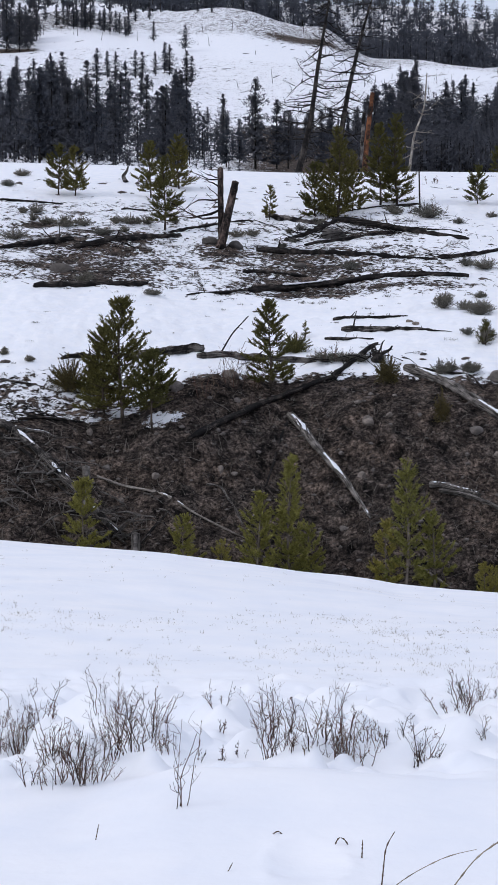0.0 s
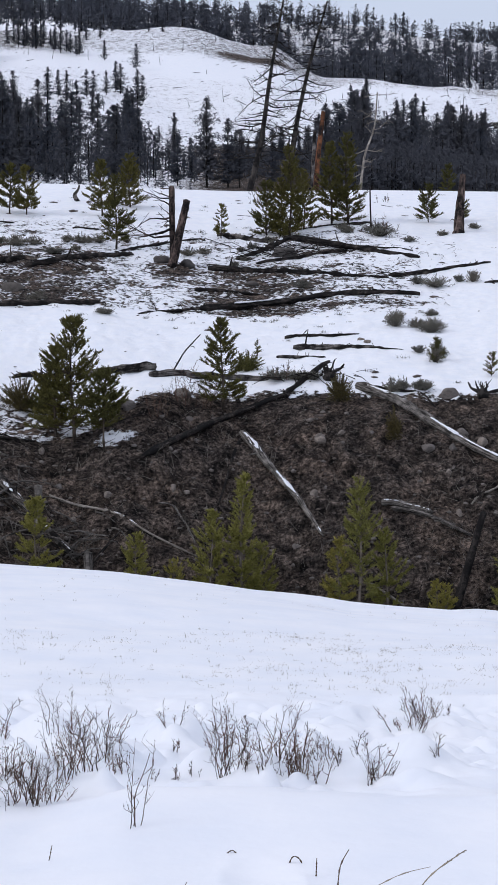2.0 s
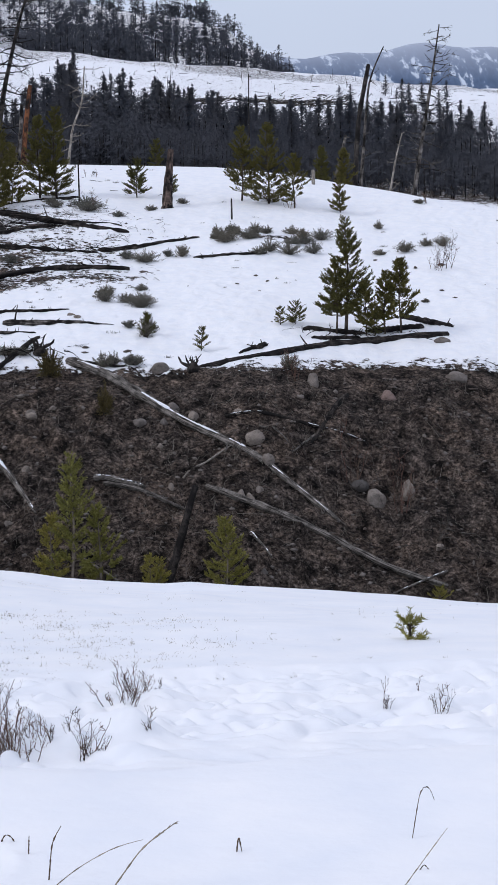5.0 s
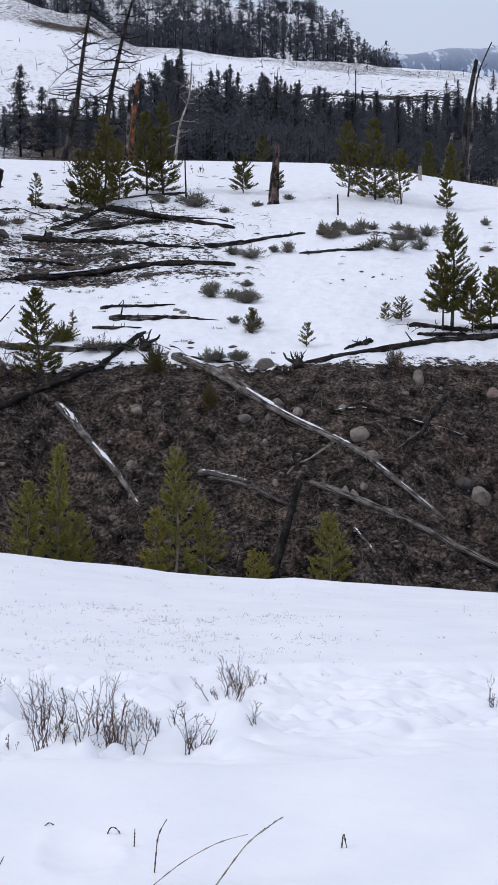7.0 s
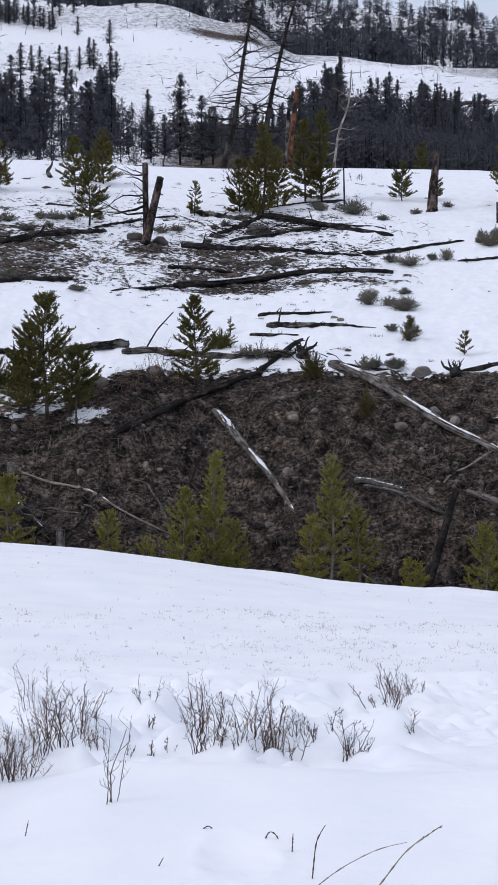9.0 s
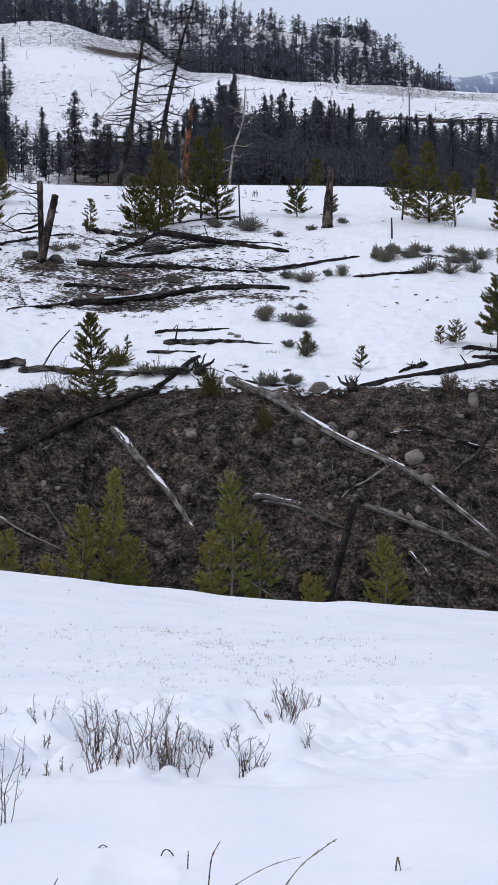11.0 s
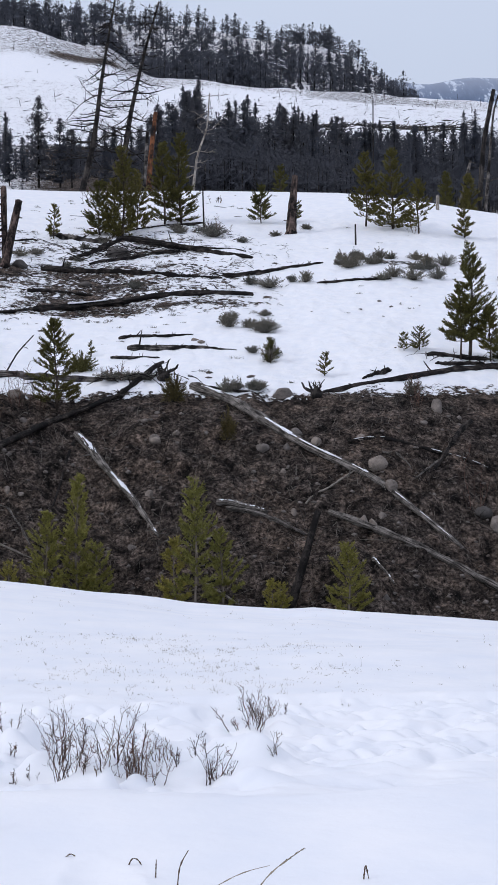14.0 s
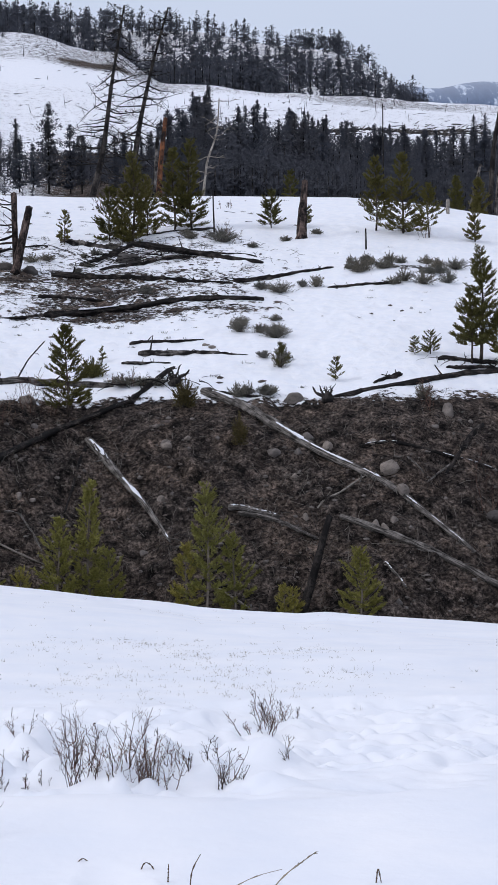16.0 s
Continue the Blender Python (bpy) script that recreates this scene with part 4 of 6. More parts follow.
def brushwood():
    """Broken twigs, roots and dead stalks on the bank and the thawed bench."""
    rng = np.random.default_rng(22)
    for name, mat, count in (("brushwood", M_GREY, 1500), ("pale_brushwood", M_PALE, 300), ("dark_brushwood", M_DARK, 1000), ("dead_stalks", M_PALE, 500)):
        g, tp, tr = Geo(), [], []
        for n in range(count):
            on_bench = rng.random() < 0.22 and name != "dead_stalks"
            a = rng.uniform(-0.165, 0.31) if not on_bench else rng.uniform(-0.165, 0.13)
            d = rng.uniform(86, 100) if not on_bench else rng.uniform(119, 145)
            x, y = a * d, d
            ln = rng.uniform(0.25, 1.0) * (1.9 if rng.random() < 0.12 else 1)
            az = rng.random() * 6.283
            p = np.array([x, y, zg(x, y) + 0.03])
            e = np.array([x + ln * math.cos(az), y + ln * math.sin(az) * 0.8, 0])
            e[2] = zg(e[0], e[1]) + rng.uniform(0.0, 0.25) * ln
            if name == "dead_stalks":
                e = p + [rng.normal(0, 0.15), rng.normal(0, 0.1), rng.uniform(0.2, 0.7)]
            m = 0.5 * (p + e) + rng.normal(0, 0.06 * ln, 3) + [0, 0, 0.06 * ln]
            r = rng.uniform(0.008, 0.022) * (0.7 if mat == M_PALE else 1)
            tp.append((p, m, e))
            tr.append((r, r * 0.8, r * 0.45))
            if rng.random() < 0.5:
                k = m + rng.normal(0, 0.25 * ln, 3) * [1, 1, 0.4] + [0, 0, 0.1 * ln]
                tp.append((m, 0.5 * (m + k), k))
                tr.append((r * 0.7, r * 0.5, r * 0.3))
        g.twigs(tp, tr)
        tagged(new(name, g.mesh(name, mat)), "broken twigs and roots littering the dark bank", "brushwood", kind="stuff")


gravel()
brushwood()


def bench_litter():
    """Clods, bark and low tufts poking through the thin snow of the bench."""
    rng = np.random.default_rng(27)
    clods, tufts, sticks = Geo(), Geo(), []
    for n in range(2600):
        a, d = rng.uniform(-0.165, 0.31), rng.uniform(99, 166)
        keep = np.interp(d, (99, 104, 107, 116, 119, 124, 140, 152, 166), (1, 0.5, 0.05, 0.05, 0.9, 1, 0.9, 0.4, 0.15))
        keep = keep * np.interp(a, (-0.16, 0.06, 0.13, 0.2, 0.3), (1, 1, 0.75, 0.42, 0.42))
        if rng.random() > keep:
            continue
        x, y = a * d, d
        c = np.array([x, y, zg(x, y)])
        kind = rng.random()
        if a > 0.11 and (kind > 0.80 or rng.random() < 0.7):
            continue
        if kind < 0.42:
            s = 0.05 + 0.20 * rng.random() ** 2.5
            clods.lump(c, (s * rng.uniform(1, 2.2), s, s * rng.uniform(0.35, 0.8)), n, 0.5, 1, rng.normal(0, 0.5))
        elif kind < 0.93:
            k, h = int(rng.integers(10, 38)), rng.uniform(0.06, 0.24)
            b = c + rng.normal(0, 0.10, (k, 3)) * [1.3, 1, 0]
            tufts.blades(b, unit(rng.normal(0, 0.6, (k, 3)) + [0, 0, 1]), h * rng.uniform(0.4, 1.2, k), 0.035, rng)
        else:
            ln, az = rng.uniform(0.3, 1.6), rng.normal(0, 0.7)
            e = c + [ln * math.cos(az), ln * math.sin(az), 0]
            e[2] = zg(e[0], e[1])
            sticks.append((c + [0, 0, 0.03], 0.5 * (c + e) + [0, 0, 0.03], e + [0, 0, 0.03]))
    tagged(new("earth_clods", clods.mesh("earth_clods", M_CLOD)), "dark clods and bark bits in the patchy snow", "clods", kind="stuff")
    tagged(new("dry_tufts", tufts.mesh("dry_tufts", M_SAGE, False)), "low dry tufts poking through the bench snow", "grass", kind="stuff")
    g = Geo()
    g.twigs(sticks, np.tile((0.024, 0.02, 0.010), (len(sticks), 1)))
    tagged(new("fallen_branches", g.mesh("fallen_branches", M_DARK)), "thin dark branches fallen on the patchy snow", "branches", kind="stuff")


bench_litter()


def brush_pile(x, y, rx, ry, count, reach, seed, mat=None, lift=0.5, thick=1.0):
    """A tangle of dead branches thrown over one another."""
    rng = np.random.default_rng(seed)
    g = Geo()
    for n in range(count):
        px, py = x + rng.normal(0, rx), y + rng.normal(0, ry)
        ln = reach * rng.uniform(0.35, 1.1)
        az = rng.normal(0, 0.9) + (3.14 if rng.random() < 0.5 else 0)
        p = np.array([px, py, zg(px, py) + rng.uniform(0, lift)])
        e = np.array([px + ln * math.cos(az), py + ln * math.sin(az) * 0.6, 0])
        e[2] = zg(e[0], e[1]) + rng.uniform(0, lift) * 1.2
        path = stick_path([p, 0.5 * (p + e) + [0, 0, 0.12 * ln], e], n, 0.12, 8)
        r = thick * rng.uniform(0.015, 0.045)
        g.tube(path, np.linspace(r, r * 0.35, 8), 5, 0.15, n)
        for j in range(2):
            a = int(rng.integers(2, 6))
            k = path[a] + rng.normal(0, 0.22 * ln, 3) * [1, 1, 0.5] + [0, 0, 0.06 * ln]
            g.tube(np.stack([path[a], 0.5 * (path[a] + k), k]), (r * 0.5, r * 0.4, r * 0.2), 3)
    return tagged(new("brush_pile", g.mesh("brush_pile", mat or M_GREY)), "tangle of dead grey branches and roots", "brush pile", kind="stuff")



def field_grass():
    """Sparse dry blades that prick through the near snowfield, in loose patches."""
    rng = np.random.default_rng(23)
    g = Geo()
    spots = [(rng.uniform(-0.16, 0.17), rng.uniform(14.0, 18.8), rng.uniform(0.006, 0.022), rng.uniform(0.2, 0.7)) for _ in range(46)]
    for n in range(1500):
        if n < 1050:
            ca, cd, wa, wd = spots[int(rng.integers(0, len(spots)))]
            a, d = ca + rng.normal(0, wa), cd + rng.normal(0, wd)
        else:
            a, d = rng.uniform(-0.16, 0.30), 13.5 + 16.5 * rng.random() ** 1.3
            if a > 0.16 and rng.random() < 0.6:
                continue
        x, y = a * d, d
        h = 0.010 + 0.05 * rng.random() ** 2
        c = np.array([x, y, zg(x, y)])
        k = int(rng.integers(1, 7))
        b = c + rng.normal(0, 0.02, (k, 3)) * [1, 1, 0]
        g.blades(b, unit(rng.normal(0, 0.6, (k, 3)) + [0, 0, 0.8]), h * rng.uniform(0.4, 1.1, k), 0.0034, rng)
    tagged(new("dry_grass", g.mesh("dry_grass", M_STRAW, False)), "sparse dry grass blades pricking through the snow", "grass", kind="stuff")


field_grass()


def dead_poles():
    """Burnt poles and fallen stems scattered over the far snow slopes."""
    rng = np.random.default_rng(24)
    g = Geo()
    for n in range(520):
        a, d = rng.uniform(-0.13, 0.30), rng.uniform(460, 700)
        x, y = a * d, d
        z = zg(x, y)
        if rng.random() < 0.3:
            h = 0.6 + 3.4 * rng.random() ** 2
            g.tube([(x, y, z - 0.3), (x + rng.normal(0, 0.4), y, z + h)], (0.08, 0.04), 4)
        else:
            az, ln = rng.normal(0, 0.9), 0.5 + 2.6 * rng.random() ** 2
            e = (x + ln * math.cos(az), y + ln * math.sin(az))
            g.tube([(x, y, z + 0.15), (*e, zg(*e) + 0.25 + 0.2 * rng.random())], (0.08, 0.04), 4)
    tagged(new("dead_poles", g.mesh("dead_poles", M_SNAG)), "burnt poles and fallen stems on the far snow slope", "dead wood", kind="stuff")


dead_poles()


def slash():
    """Felled stems heaped along the lower edge of the open slope."""
    rng = np.random.default_rng(31)
    g = Geo()
    for n in range(420):
        a = rng.uniform(0.125, 0.225)
        d = 503 + 10 * rng.normal() + 18 * (a - 0.17) / 0.05
        x, y = a * d, d
        ln, az = 0.8 + 3.2 * rng.random() ** 1.6, rng.normal(0, 0.7)
        e = (x + ln * math.cos(az), y + 2 * ln * math.sin(az))
        g.tube([(x, y, zg(x, y) + 0.1), (*e, zg(*e) + 0.2 + 0.7 * rng.random())], (0.14, 0.07), 4)
    tagged(new("slash", g.mesh("slash", M_GREY)), "felled brown stems heaped along the snowy slope", "dead wood", kind="stuff")


slash()


# ---- conifer forest behind the bench ----
def conifer_kind(h, w, seed, x, y):
    root = thing("conifer", "tall dark conifer in the forest below the snowy hill", "tree", (x, y, zg(x, y)), "forest conifers")
    g = Geo()
    g.tube([(0, 0, -1), (0.05, 0, h * 0.5), (0, 0, h * 0.97)], (0.015 * h, 0.010 * h, 0.03), 5)
    part("trunk", g, M_SNAG, root)
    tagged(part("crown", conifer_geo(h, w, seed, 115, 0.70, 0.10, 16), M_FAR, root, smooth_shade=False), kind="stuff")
    return root


KINDS = [conifer_kind(*k) for k in ((10, 6.3, 1, -52, 345), (10, 5.2, 2, -38, 352), (10, 5.8, 3, -30, 350), (10, 7.0, 4, 55, 355),
                                    (10, 6.5, 5, 62, 350), (10, 4.9, 6, 70, 348))]


def place_conifer(x, y, height, k):
    return copy_thing(KINDS[k % 6], pose(x, y, zg(x, y), 0, 0, (k * 77) % 360) @ Matrix.Scale(height / 10, 4))


def forest():
    """The nearer stand, tree by tree; its upper edge follows the open slope."""
    rng = np.random.default_rng(7)
    made = 0
    while made < 222:
        a, d = rng.uniform(-0.165, 0.315), rng.uniform(270, 480)
        # rise over run of the stand's tops, by bearing
        top = np.interp(a, (-0.17, -0.13, -0.03, -0.02, 0.0, 0.05, 0.07, 0.085, 0.12, 0.15, 0.19, 0.24, 0.32),
                        (0.150, 0.152, 0.150, 0.130, 0.125, 0.128, 0.142, 0.152, 0.144, 0.134, 0.129, 0.132, 0.129))
        x, y = a * d, d
        h = 2.2 + top * d - zg(x, y)
        if h < 3.5:
            continue
        h = min(h, 13.5) * rng.uniform(0.72, 1.06)
        place_conifer(x, y, h, int(rng.integers(0, 1000)))
        made += 1


forest()


def far_woods():
    """Woods on the hills behind, too many and too far to count."""
    rng = np.random.default_rng(11)
    g, t, near = Geo(), Geo(), Geo()
    n = 0
    kinds = [conifer_geo(14, (7.6, 9.0, 6.6, 8.2, 9.6)[s], 40 + s, 44, 1.1, 0.06, 6) for s in range(5)]
    flat = [(np.concatenate(k.v), np.concatenate(k.f)) for k in kinds]
    kinds = [conifer_geo(12.5, (8.4, 10.4, 7.2, 9.4, 11.6)[s], 60 + s, 44, 1.5, 0.10, 6, 0.55) for s in range(5)]
    round_tops = [(np.concatenate(k.v), np.concatenate(k.f)) for k in kinds]
    for _ in range(20000):
        if n >= 1000:
            break
        a = rng.uniform(-0.17, 0.24)
        d = rng.uniform(720, 1330)
        x, y = a * d, d
        edge = np.interp(a, (-0.17, 0.06, 0.17, 0.188, 0.197, 0.204), (1, 1, 1, 0.8, 0.3, 0.0))
        clear = 0.5 + 0.5 * math.sin(x / 47 + 1.0) * math.sin(y / 61)
        if rng.random() > edge or (clear < 0.36 and d < 1250):
            continue
        if a < 0.02 and d < 770 and rng.random() < 0.6:
            continue
        v, f = round_tops[int(rng.integers(0, 5))]
        s = rng.uniform(0.7, 1.3) * np.interp(a, (0.15, 0.20), (1.0, 0.7))
        c, sn = math.cos(n), math.sin(n)
        p = np.stack([v[:, 0] * c - v[:, 1] * sn, v[:, 0] * sn + v[:, 1] * c, v[:, 2]], -1) * s
        z = zg(x, y)
        g.add(p + [x, y, z], f)
        t.tube([(x, y, z - 1), (x, y, z + 10 * s)], (0.22 * s, 0.08 * s), 3)
        n += 1
    for k in range(2200):
        a, d = rng.uniform(-0.165 if k < 1350 else 0.07, 0.315), rng.uniform(240, 300) if k % 2 else rng.uniform(275, 430)
        top = np.interp(a, (-0.17, -0.03, -0.01, 0.06, 0.085, 0.15, 0.19, 0.32), (0.137, 0.134, 0.118, 0.118, 0.138, 0.129, 0.126, 0.120)) - (0.014 if d < 300 else 0)
        h = (2.2 + top * d - zg(a * d, d)) * rng.uniform(0.7, 1.0)
        if h < 2.5 or (a < 0.0 and d < 310 and rng.random() < 0.8) or (a > 0.14 and rng.random() < 0.2):
            continue
        v, f = flat[int(rng.integers(0, 5))]
        s = min(h, 12 if k % 3 == 0 else 9.5) / 14
        z = zg(a * d, d)
        near.add(v * s + [a * d, d, z], f)
        t.tube([(a * d, d, z - 1), (a * d, d, z + 10 * s)], (0.22 * s, 0.08 * s), 3)
    root = thing("far_woods", "distant dark conifer woods on the snowy hillside", "woods", kind="stuff")
    tagged(part("trunks", t, M_SNAG, root), kind="stuff")
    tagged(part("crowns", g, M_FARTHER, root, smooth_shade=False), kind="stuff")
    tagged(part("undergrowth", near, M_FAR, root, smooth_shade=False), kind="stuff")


far_woods()


# ---- things, from the far crest to the near snow ----
# pines on the bench
pine(-14.59, 152.24, 3.88, 2.11, seed=11, mat=M_NEEDLE_D, full=0.8)
pine(-13.29, 151.72, 3.70, 2.01, seed=12, mat=M_NEEDLE_D, full=0.75)
pine(-5.99, 139.96, 5.21, 2.11, seed=13, mat=M_NEEDLE_D, bare=0.12)
pine(-7.61, 152.44, 4.28, 2.11, seed=14, bare=0.12, mat=M_NEEDLE_D)
pine(-5.65, 158.44, 4.18, 2.57, seed=15, bare=0.04)
pine(4.97, 148.68, 4.00, 2.68, seed=16, bare=0.02)
pine(6.01, 147.14, 4.26, 2.04, seed=17, bare=0.02)
pine(6.67, 147.04, 6.83, 2.65, seed=18, bare=0.02, mat=M_NEEDLE)
pine(7.83, 149.88, 4.47, 2.07, seed=19, bare=0.05)
pine(10.01, 151.82, 6.18, 2.65, seed=20, bare=0.03, mat=M_NEEDLE)
pine(11.28, 152.00, 6.84, 2.93, seed=21, bare=0.03, mat=M_NEEDLE)
pine(17.56, 151.94, 2.96, 2.10, seed=22, mat=M_NEEDLE_D, bare=0.1)
pine(1.55, 146.92, 2.53, 1.24, seed=23, mat=M_NEEDLE_D, full=0.5)
pine(20.20, 152.00, 1.79, 1.19, seed=24, mat=M_NEEDLE_D)
pine(25.27, 148.98, 5.55, 2.24, seed=25, full=0.85)
pine(26.98, 147.38, 5.95, 2.93, seed=26, bare=0.04)
pine(28.72, 146.06, 3.89, 2.37, seed=27, mat=M_NEEDLE_D, full=0.6)
pine(32.25, 145.98, 2.89, 1.58, seed=28, mat=M_NEEDLE_D, bare=0.05)
pine(22.14, 176.00, 2.87, 1.48, seed=29)
pine(36.34, 172.00, 3.88, 1.45, seed=30)
pine(38.39, 172.00, 4.15, 1.76, seed=31)
# pines along the brink
pine(1.07, 100.68, 4.59, 2.5, seed=32, mat=M_NEEDLE_D, label='young dark green pine at the brink of the bank')
pine(-6.35, 97.62, 6.15, 4.1, seed=33, mat=M_NEEDLE_D, label='largest young pine at the brink of the bank')
pine(-7.26, 98.54, 4.46, 2.5, seed=34, mat=M_NEEDLE_D)
pine(-4.70, 95.88, 3.93, 2.3, seed=35, mat=M_NEEDLE_D, bare=0.35)
sage(-9.18, 101.36, 2.42, 1.85, seed=36, mat=M_NEEDLE_B, fine=3.5, label='low spreading yellowed pine bush at the brink')
sage(-8.00, 101.18, 2.26, 1.59, seed=37, mat=M_NEEDLE_D, fine=3, label='low dark pine bush at the brink')
sage(2.54, 106.98, 1.75, 1.08, seed=38, mat=M_NEEDLE_D, fine=3.5, label='low dark pine bush beside a fallen log')
pine(3.16, 110.58, 0.89, 0.43, seed=39, full=0.5)
pine(12.89, 107.52, 1.36, 1.04, seed=40, full=0.6, label='thin pine sapling in open snow')
sage(7.05, 100.50, 1.50, 1.46, seed=41, mat=M_NEEDLE_B, fine=3.5, label='browned bushy shrub below the root wad')
sage(9.50, 96.86, 0.94, 1.47, seed=42, mat=M_NEEDLE_B, fine=3, label='small browned shrub on the bank')
pine(24.26, 108.32, 6.46, 2.3, seed=43, mat=M_NEEDLE_D, bare=0.16)
pine(23.60, 107.96, 4.08, 1.88, seed=44, mat=M_NEEDLE_D, bare=0.25)
pine(25.27, 107.94, 3.03, 1.62, seed=45, mat=M_NEEDLE_D, bare=0.2)
pine(27.35, 108.32, 4.13, 1.89, seed=46, mat=M_NEEDLE_D, bare=0.2)
pine(26.46, 108.28, 3.47, 1.43, seed=47, mat=M_NEEDLE_D, bare=0.2)
pine(15.46, 104.54, 1.29, 0.88, seed=48, full=0.6)
pine(21.63, 109.68, 1.32, 1.32, seed=49, full=0.7)
pine(20.55, 108.76, 1.00, 0.72, seed=50, full=0.6)
pine(25.77, 107.84, 1.24, 0.97, seed=51)
# pines at the foot of the bank
pine(-7.50, 89.04, 3.44, 1.88, seed=52, mat=M_NEEDLE_Y, bare=0.08, full=0.72, up=0.8, wood=M_YOUNG, label='bright yellow-green young pine at the foot of the bank')
pine(1.83, 88.28, 5.94, 1.7, seed=53, mat=M_NEEDLE_Y, bare=0.08, full=0.72, up=0.8, wood=M_YOUNG, label='bright yellow-green young pine at the foot of the bank')
pine(0.43, 87.74, 4.22, 1.85, seed=54, mat=M_NEEDLE_Y, bare=0.08, full=0.72, up=0.8, wood=M_YOUNG, label='bright yellow-green young pine at the foot of the bank')
pine(2.64, 88.28, 2.78, 1.49, seed=55, mat=M_NEEDLE_Y, bare=0.08, full=0.72, up=0.8, wood=M_YOUNG, label='bright yellow-green young pine at the foot of the bank')
pine(6.91, 86.08, 5.82, 1.97, seed=56, mat=M_NEEDLE_Y, bare=0.08, full=0.45, up=0.8, wood=M_YOUNG, label='bright yellow-green young pine at the foot of the bank')
pine(8.12, 86.30, 3.66, 1.56, seed=57, mat=M_NEEDLE_Y, bare=0.08, full=0.45, up=0.8, wood=M_YOUNG, label='bright yellow-green young pine at the foot of the bank')
pine(6.05, 86.58, 3.25, 1.35, seed=58, mat=M_NEEDLE_Y, bare=0.08, full=0.45, up=0.8, wood=M_YOUNG, label='bright yellow-green young pine at the foot of the bank')
pine(-2.93, 87.90, 2.42, 1.53, seed=59, mat=M_NEEDLE_Y, bare=0.08, full=0.72, up=0.8, wood=M_YOUNG, label='bright yellow-green young pine at the foot of the bank')
pine(-1.24, 87.88, 1.51, 1.16, seed=60, mat=M_NEEDLE_Y, bare=0.08, full=0.72, up=0.8, wood=M_YOUNG, label='bright yellow-green young pine at the foot of the bank')
pine(10.70, 86.28, 1.63, 1.04, seed=61, mat=M_NEEDLE_Y, bare=0.08, full=0.72, up=0.8, wood=M_YOUNG, label='bright yellow-green young pine at the foot of the bank')
pine(13.64, 85.44, 3.30, 1.85, seed=62, mat=M_NEEDLE_Y, bare=0.08, full=0.72, up=0.8, wood=M_YOUNG, label='bright yellow-green young pine at the foot of the bank')
pine(10.30, 85.80, 1.92, 0.88, seed=63, mat=M_NEEDLE_Y, bare=0.08, full=0.72, up=0.8, wood=M_YOUNG, label='bright yellow-green young pine at the foot of the bank')
pine(23.31, 85.38, 0.93, 1.03, seed=64, mat=M_NEEDLE_Y, bare=0.08, full=0.72, up=0.8, wood=M_YOUNG, label='bright yellow-green young pine at the foot of the bank')
pine(4.10, 15.90, 0.22, 0.17, seed=65, mat=M_NEEDLE_Y, bare=0.05, full=0.2, label='tiny pine seedling in the near snowfield')
# fallen logs on the bench
log(((-16.34, 129.70), (-11.82, 133.14)), 0.260, 0.229, seed=66, mat=M_DARK, label='dark wet fallen log lying in patchy snow')
log(((-11.44, 130.94), (-4.78, 138.26)), 0.375, 0.277, seed=67, mat=M_DARK, label='dark wet fallen log lying in patchy snow', stubs=9, snow=0.4)
log(((-5.59, 138.86), (0.29, 146.56)), 0.199, 0.126, seed=68, mat=M_DARK, label='dark wet fallen log lying in patchy snow')
log(((-12.81, 117.58), (-6.19, 121.04)), 0.236, 0.139, seed=69, mat=M_DARK, label='dark wet fallen log lying in patchy snow', stubs=8)
log(((13.89, 124.94), (5.67, 124.70), (-0.03, 121.90)), 0.251, 0.279, seed=70, mat=M_DARK, label='dark wet fallen log lying in patchy snow', bed=0.55, snow=0.4)
log(((-3.79, 119.54), (1.02, 122.74)), 0.103, 0.141, seed=71, mat=M_DARK, label='dark wet fallen log lying in patchy snow')
log(((2.54, 139.08), (6.55, 144.38)), 0.239, 0.207, seed=72, mat=M_DARK, label='dark wet fallen log lying in patchy snow', raise1=0.5, snow=0.4)
log(((6.53, 143.82), (10.47, 141.52), (15.24, 137.18)), 0.288, 0.157, seed=73, mat=M_DARK, label='dark wet fallen log lying in patchy snow', raise0=0.5, snow=0.4)
log(((3.88, 137.24), (10.45, 141.30)), 0.197, 0.121, seed=74, mat=M_DARK, label='dark wet fallen log lying in patchy snow')
log(((10.14, 142.60), (15.10, 140.30)), 0.123, 0.080, seed=75, mat=M_DARK, label='dark wet fallen log lying in patchy snow')
log(((0.54, 135.24), (9.74, 131.66)), 0.271, 0.226, seed=76, mat=M_DARK, label='dark wet fallen log lying in patchy snow', snow=0.4)
log(((9.40, 132.08), (12.48, 130.76)), 0.151, 0.112, seed=77, mat=M_DARK, label='dark wet fallen log lying in patchy snow')
log(((12.56, 131.50), (16.11, 133.18), (20.02, 136.04)), 0.226, 0.117, seed=78, mat=M_DARK, label='dark wet fallen log lying in patchy snow', snow=0.4)
log(((1.31, 147.80), (4.94, 145.32)), 0.296, 0.208, seed=79, mat=M_GREY, label='weathered grey fallen log in the snow')
log(((12.94, 150.70), (7.33, 150.16)), 0.130, 0.086, seed=80, mat=M_DARK, label='dark wet fallen log lying in patchy snow')
log(((-0.40, 126.96), (3.79, 127.58)), 0.182, 0.110, seed=81, mat=M_DARK, label='dark wet fallen log lying in patchy snow')
log(((4.88, 114.48), (9.22, 114.74)), 0.197, 0.066, seed=82, mat=M_DARK, label='dark wet fallen log lying in patchy snow')
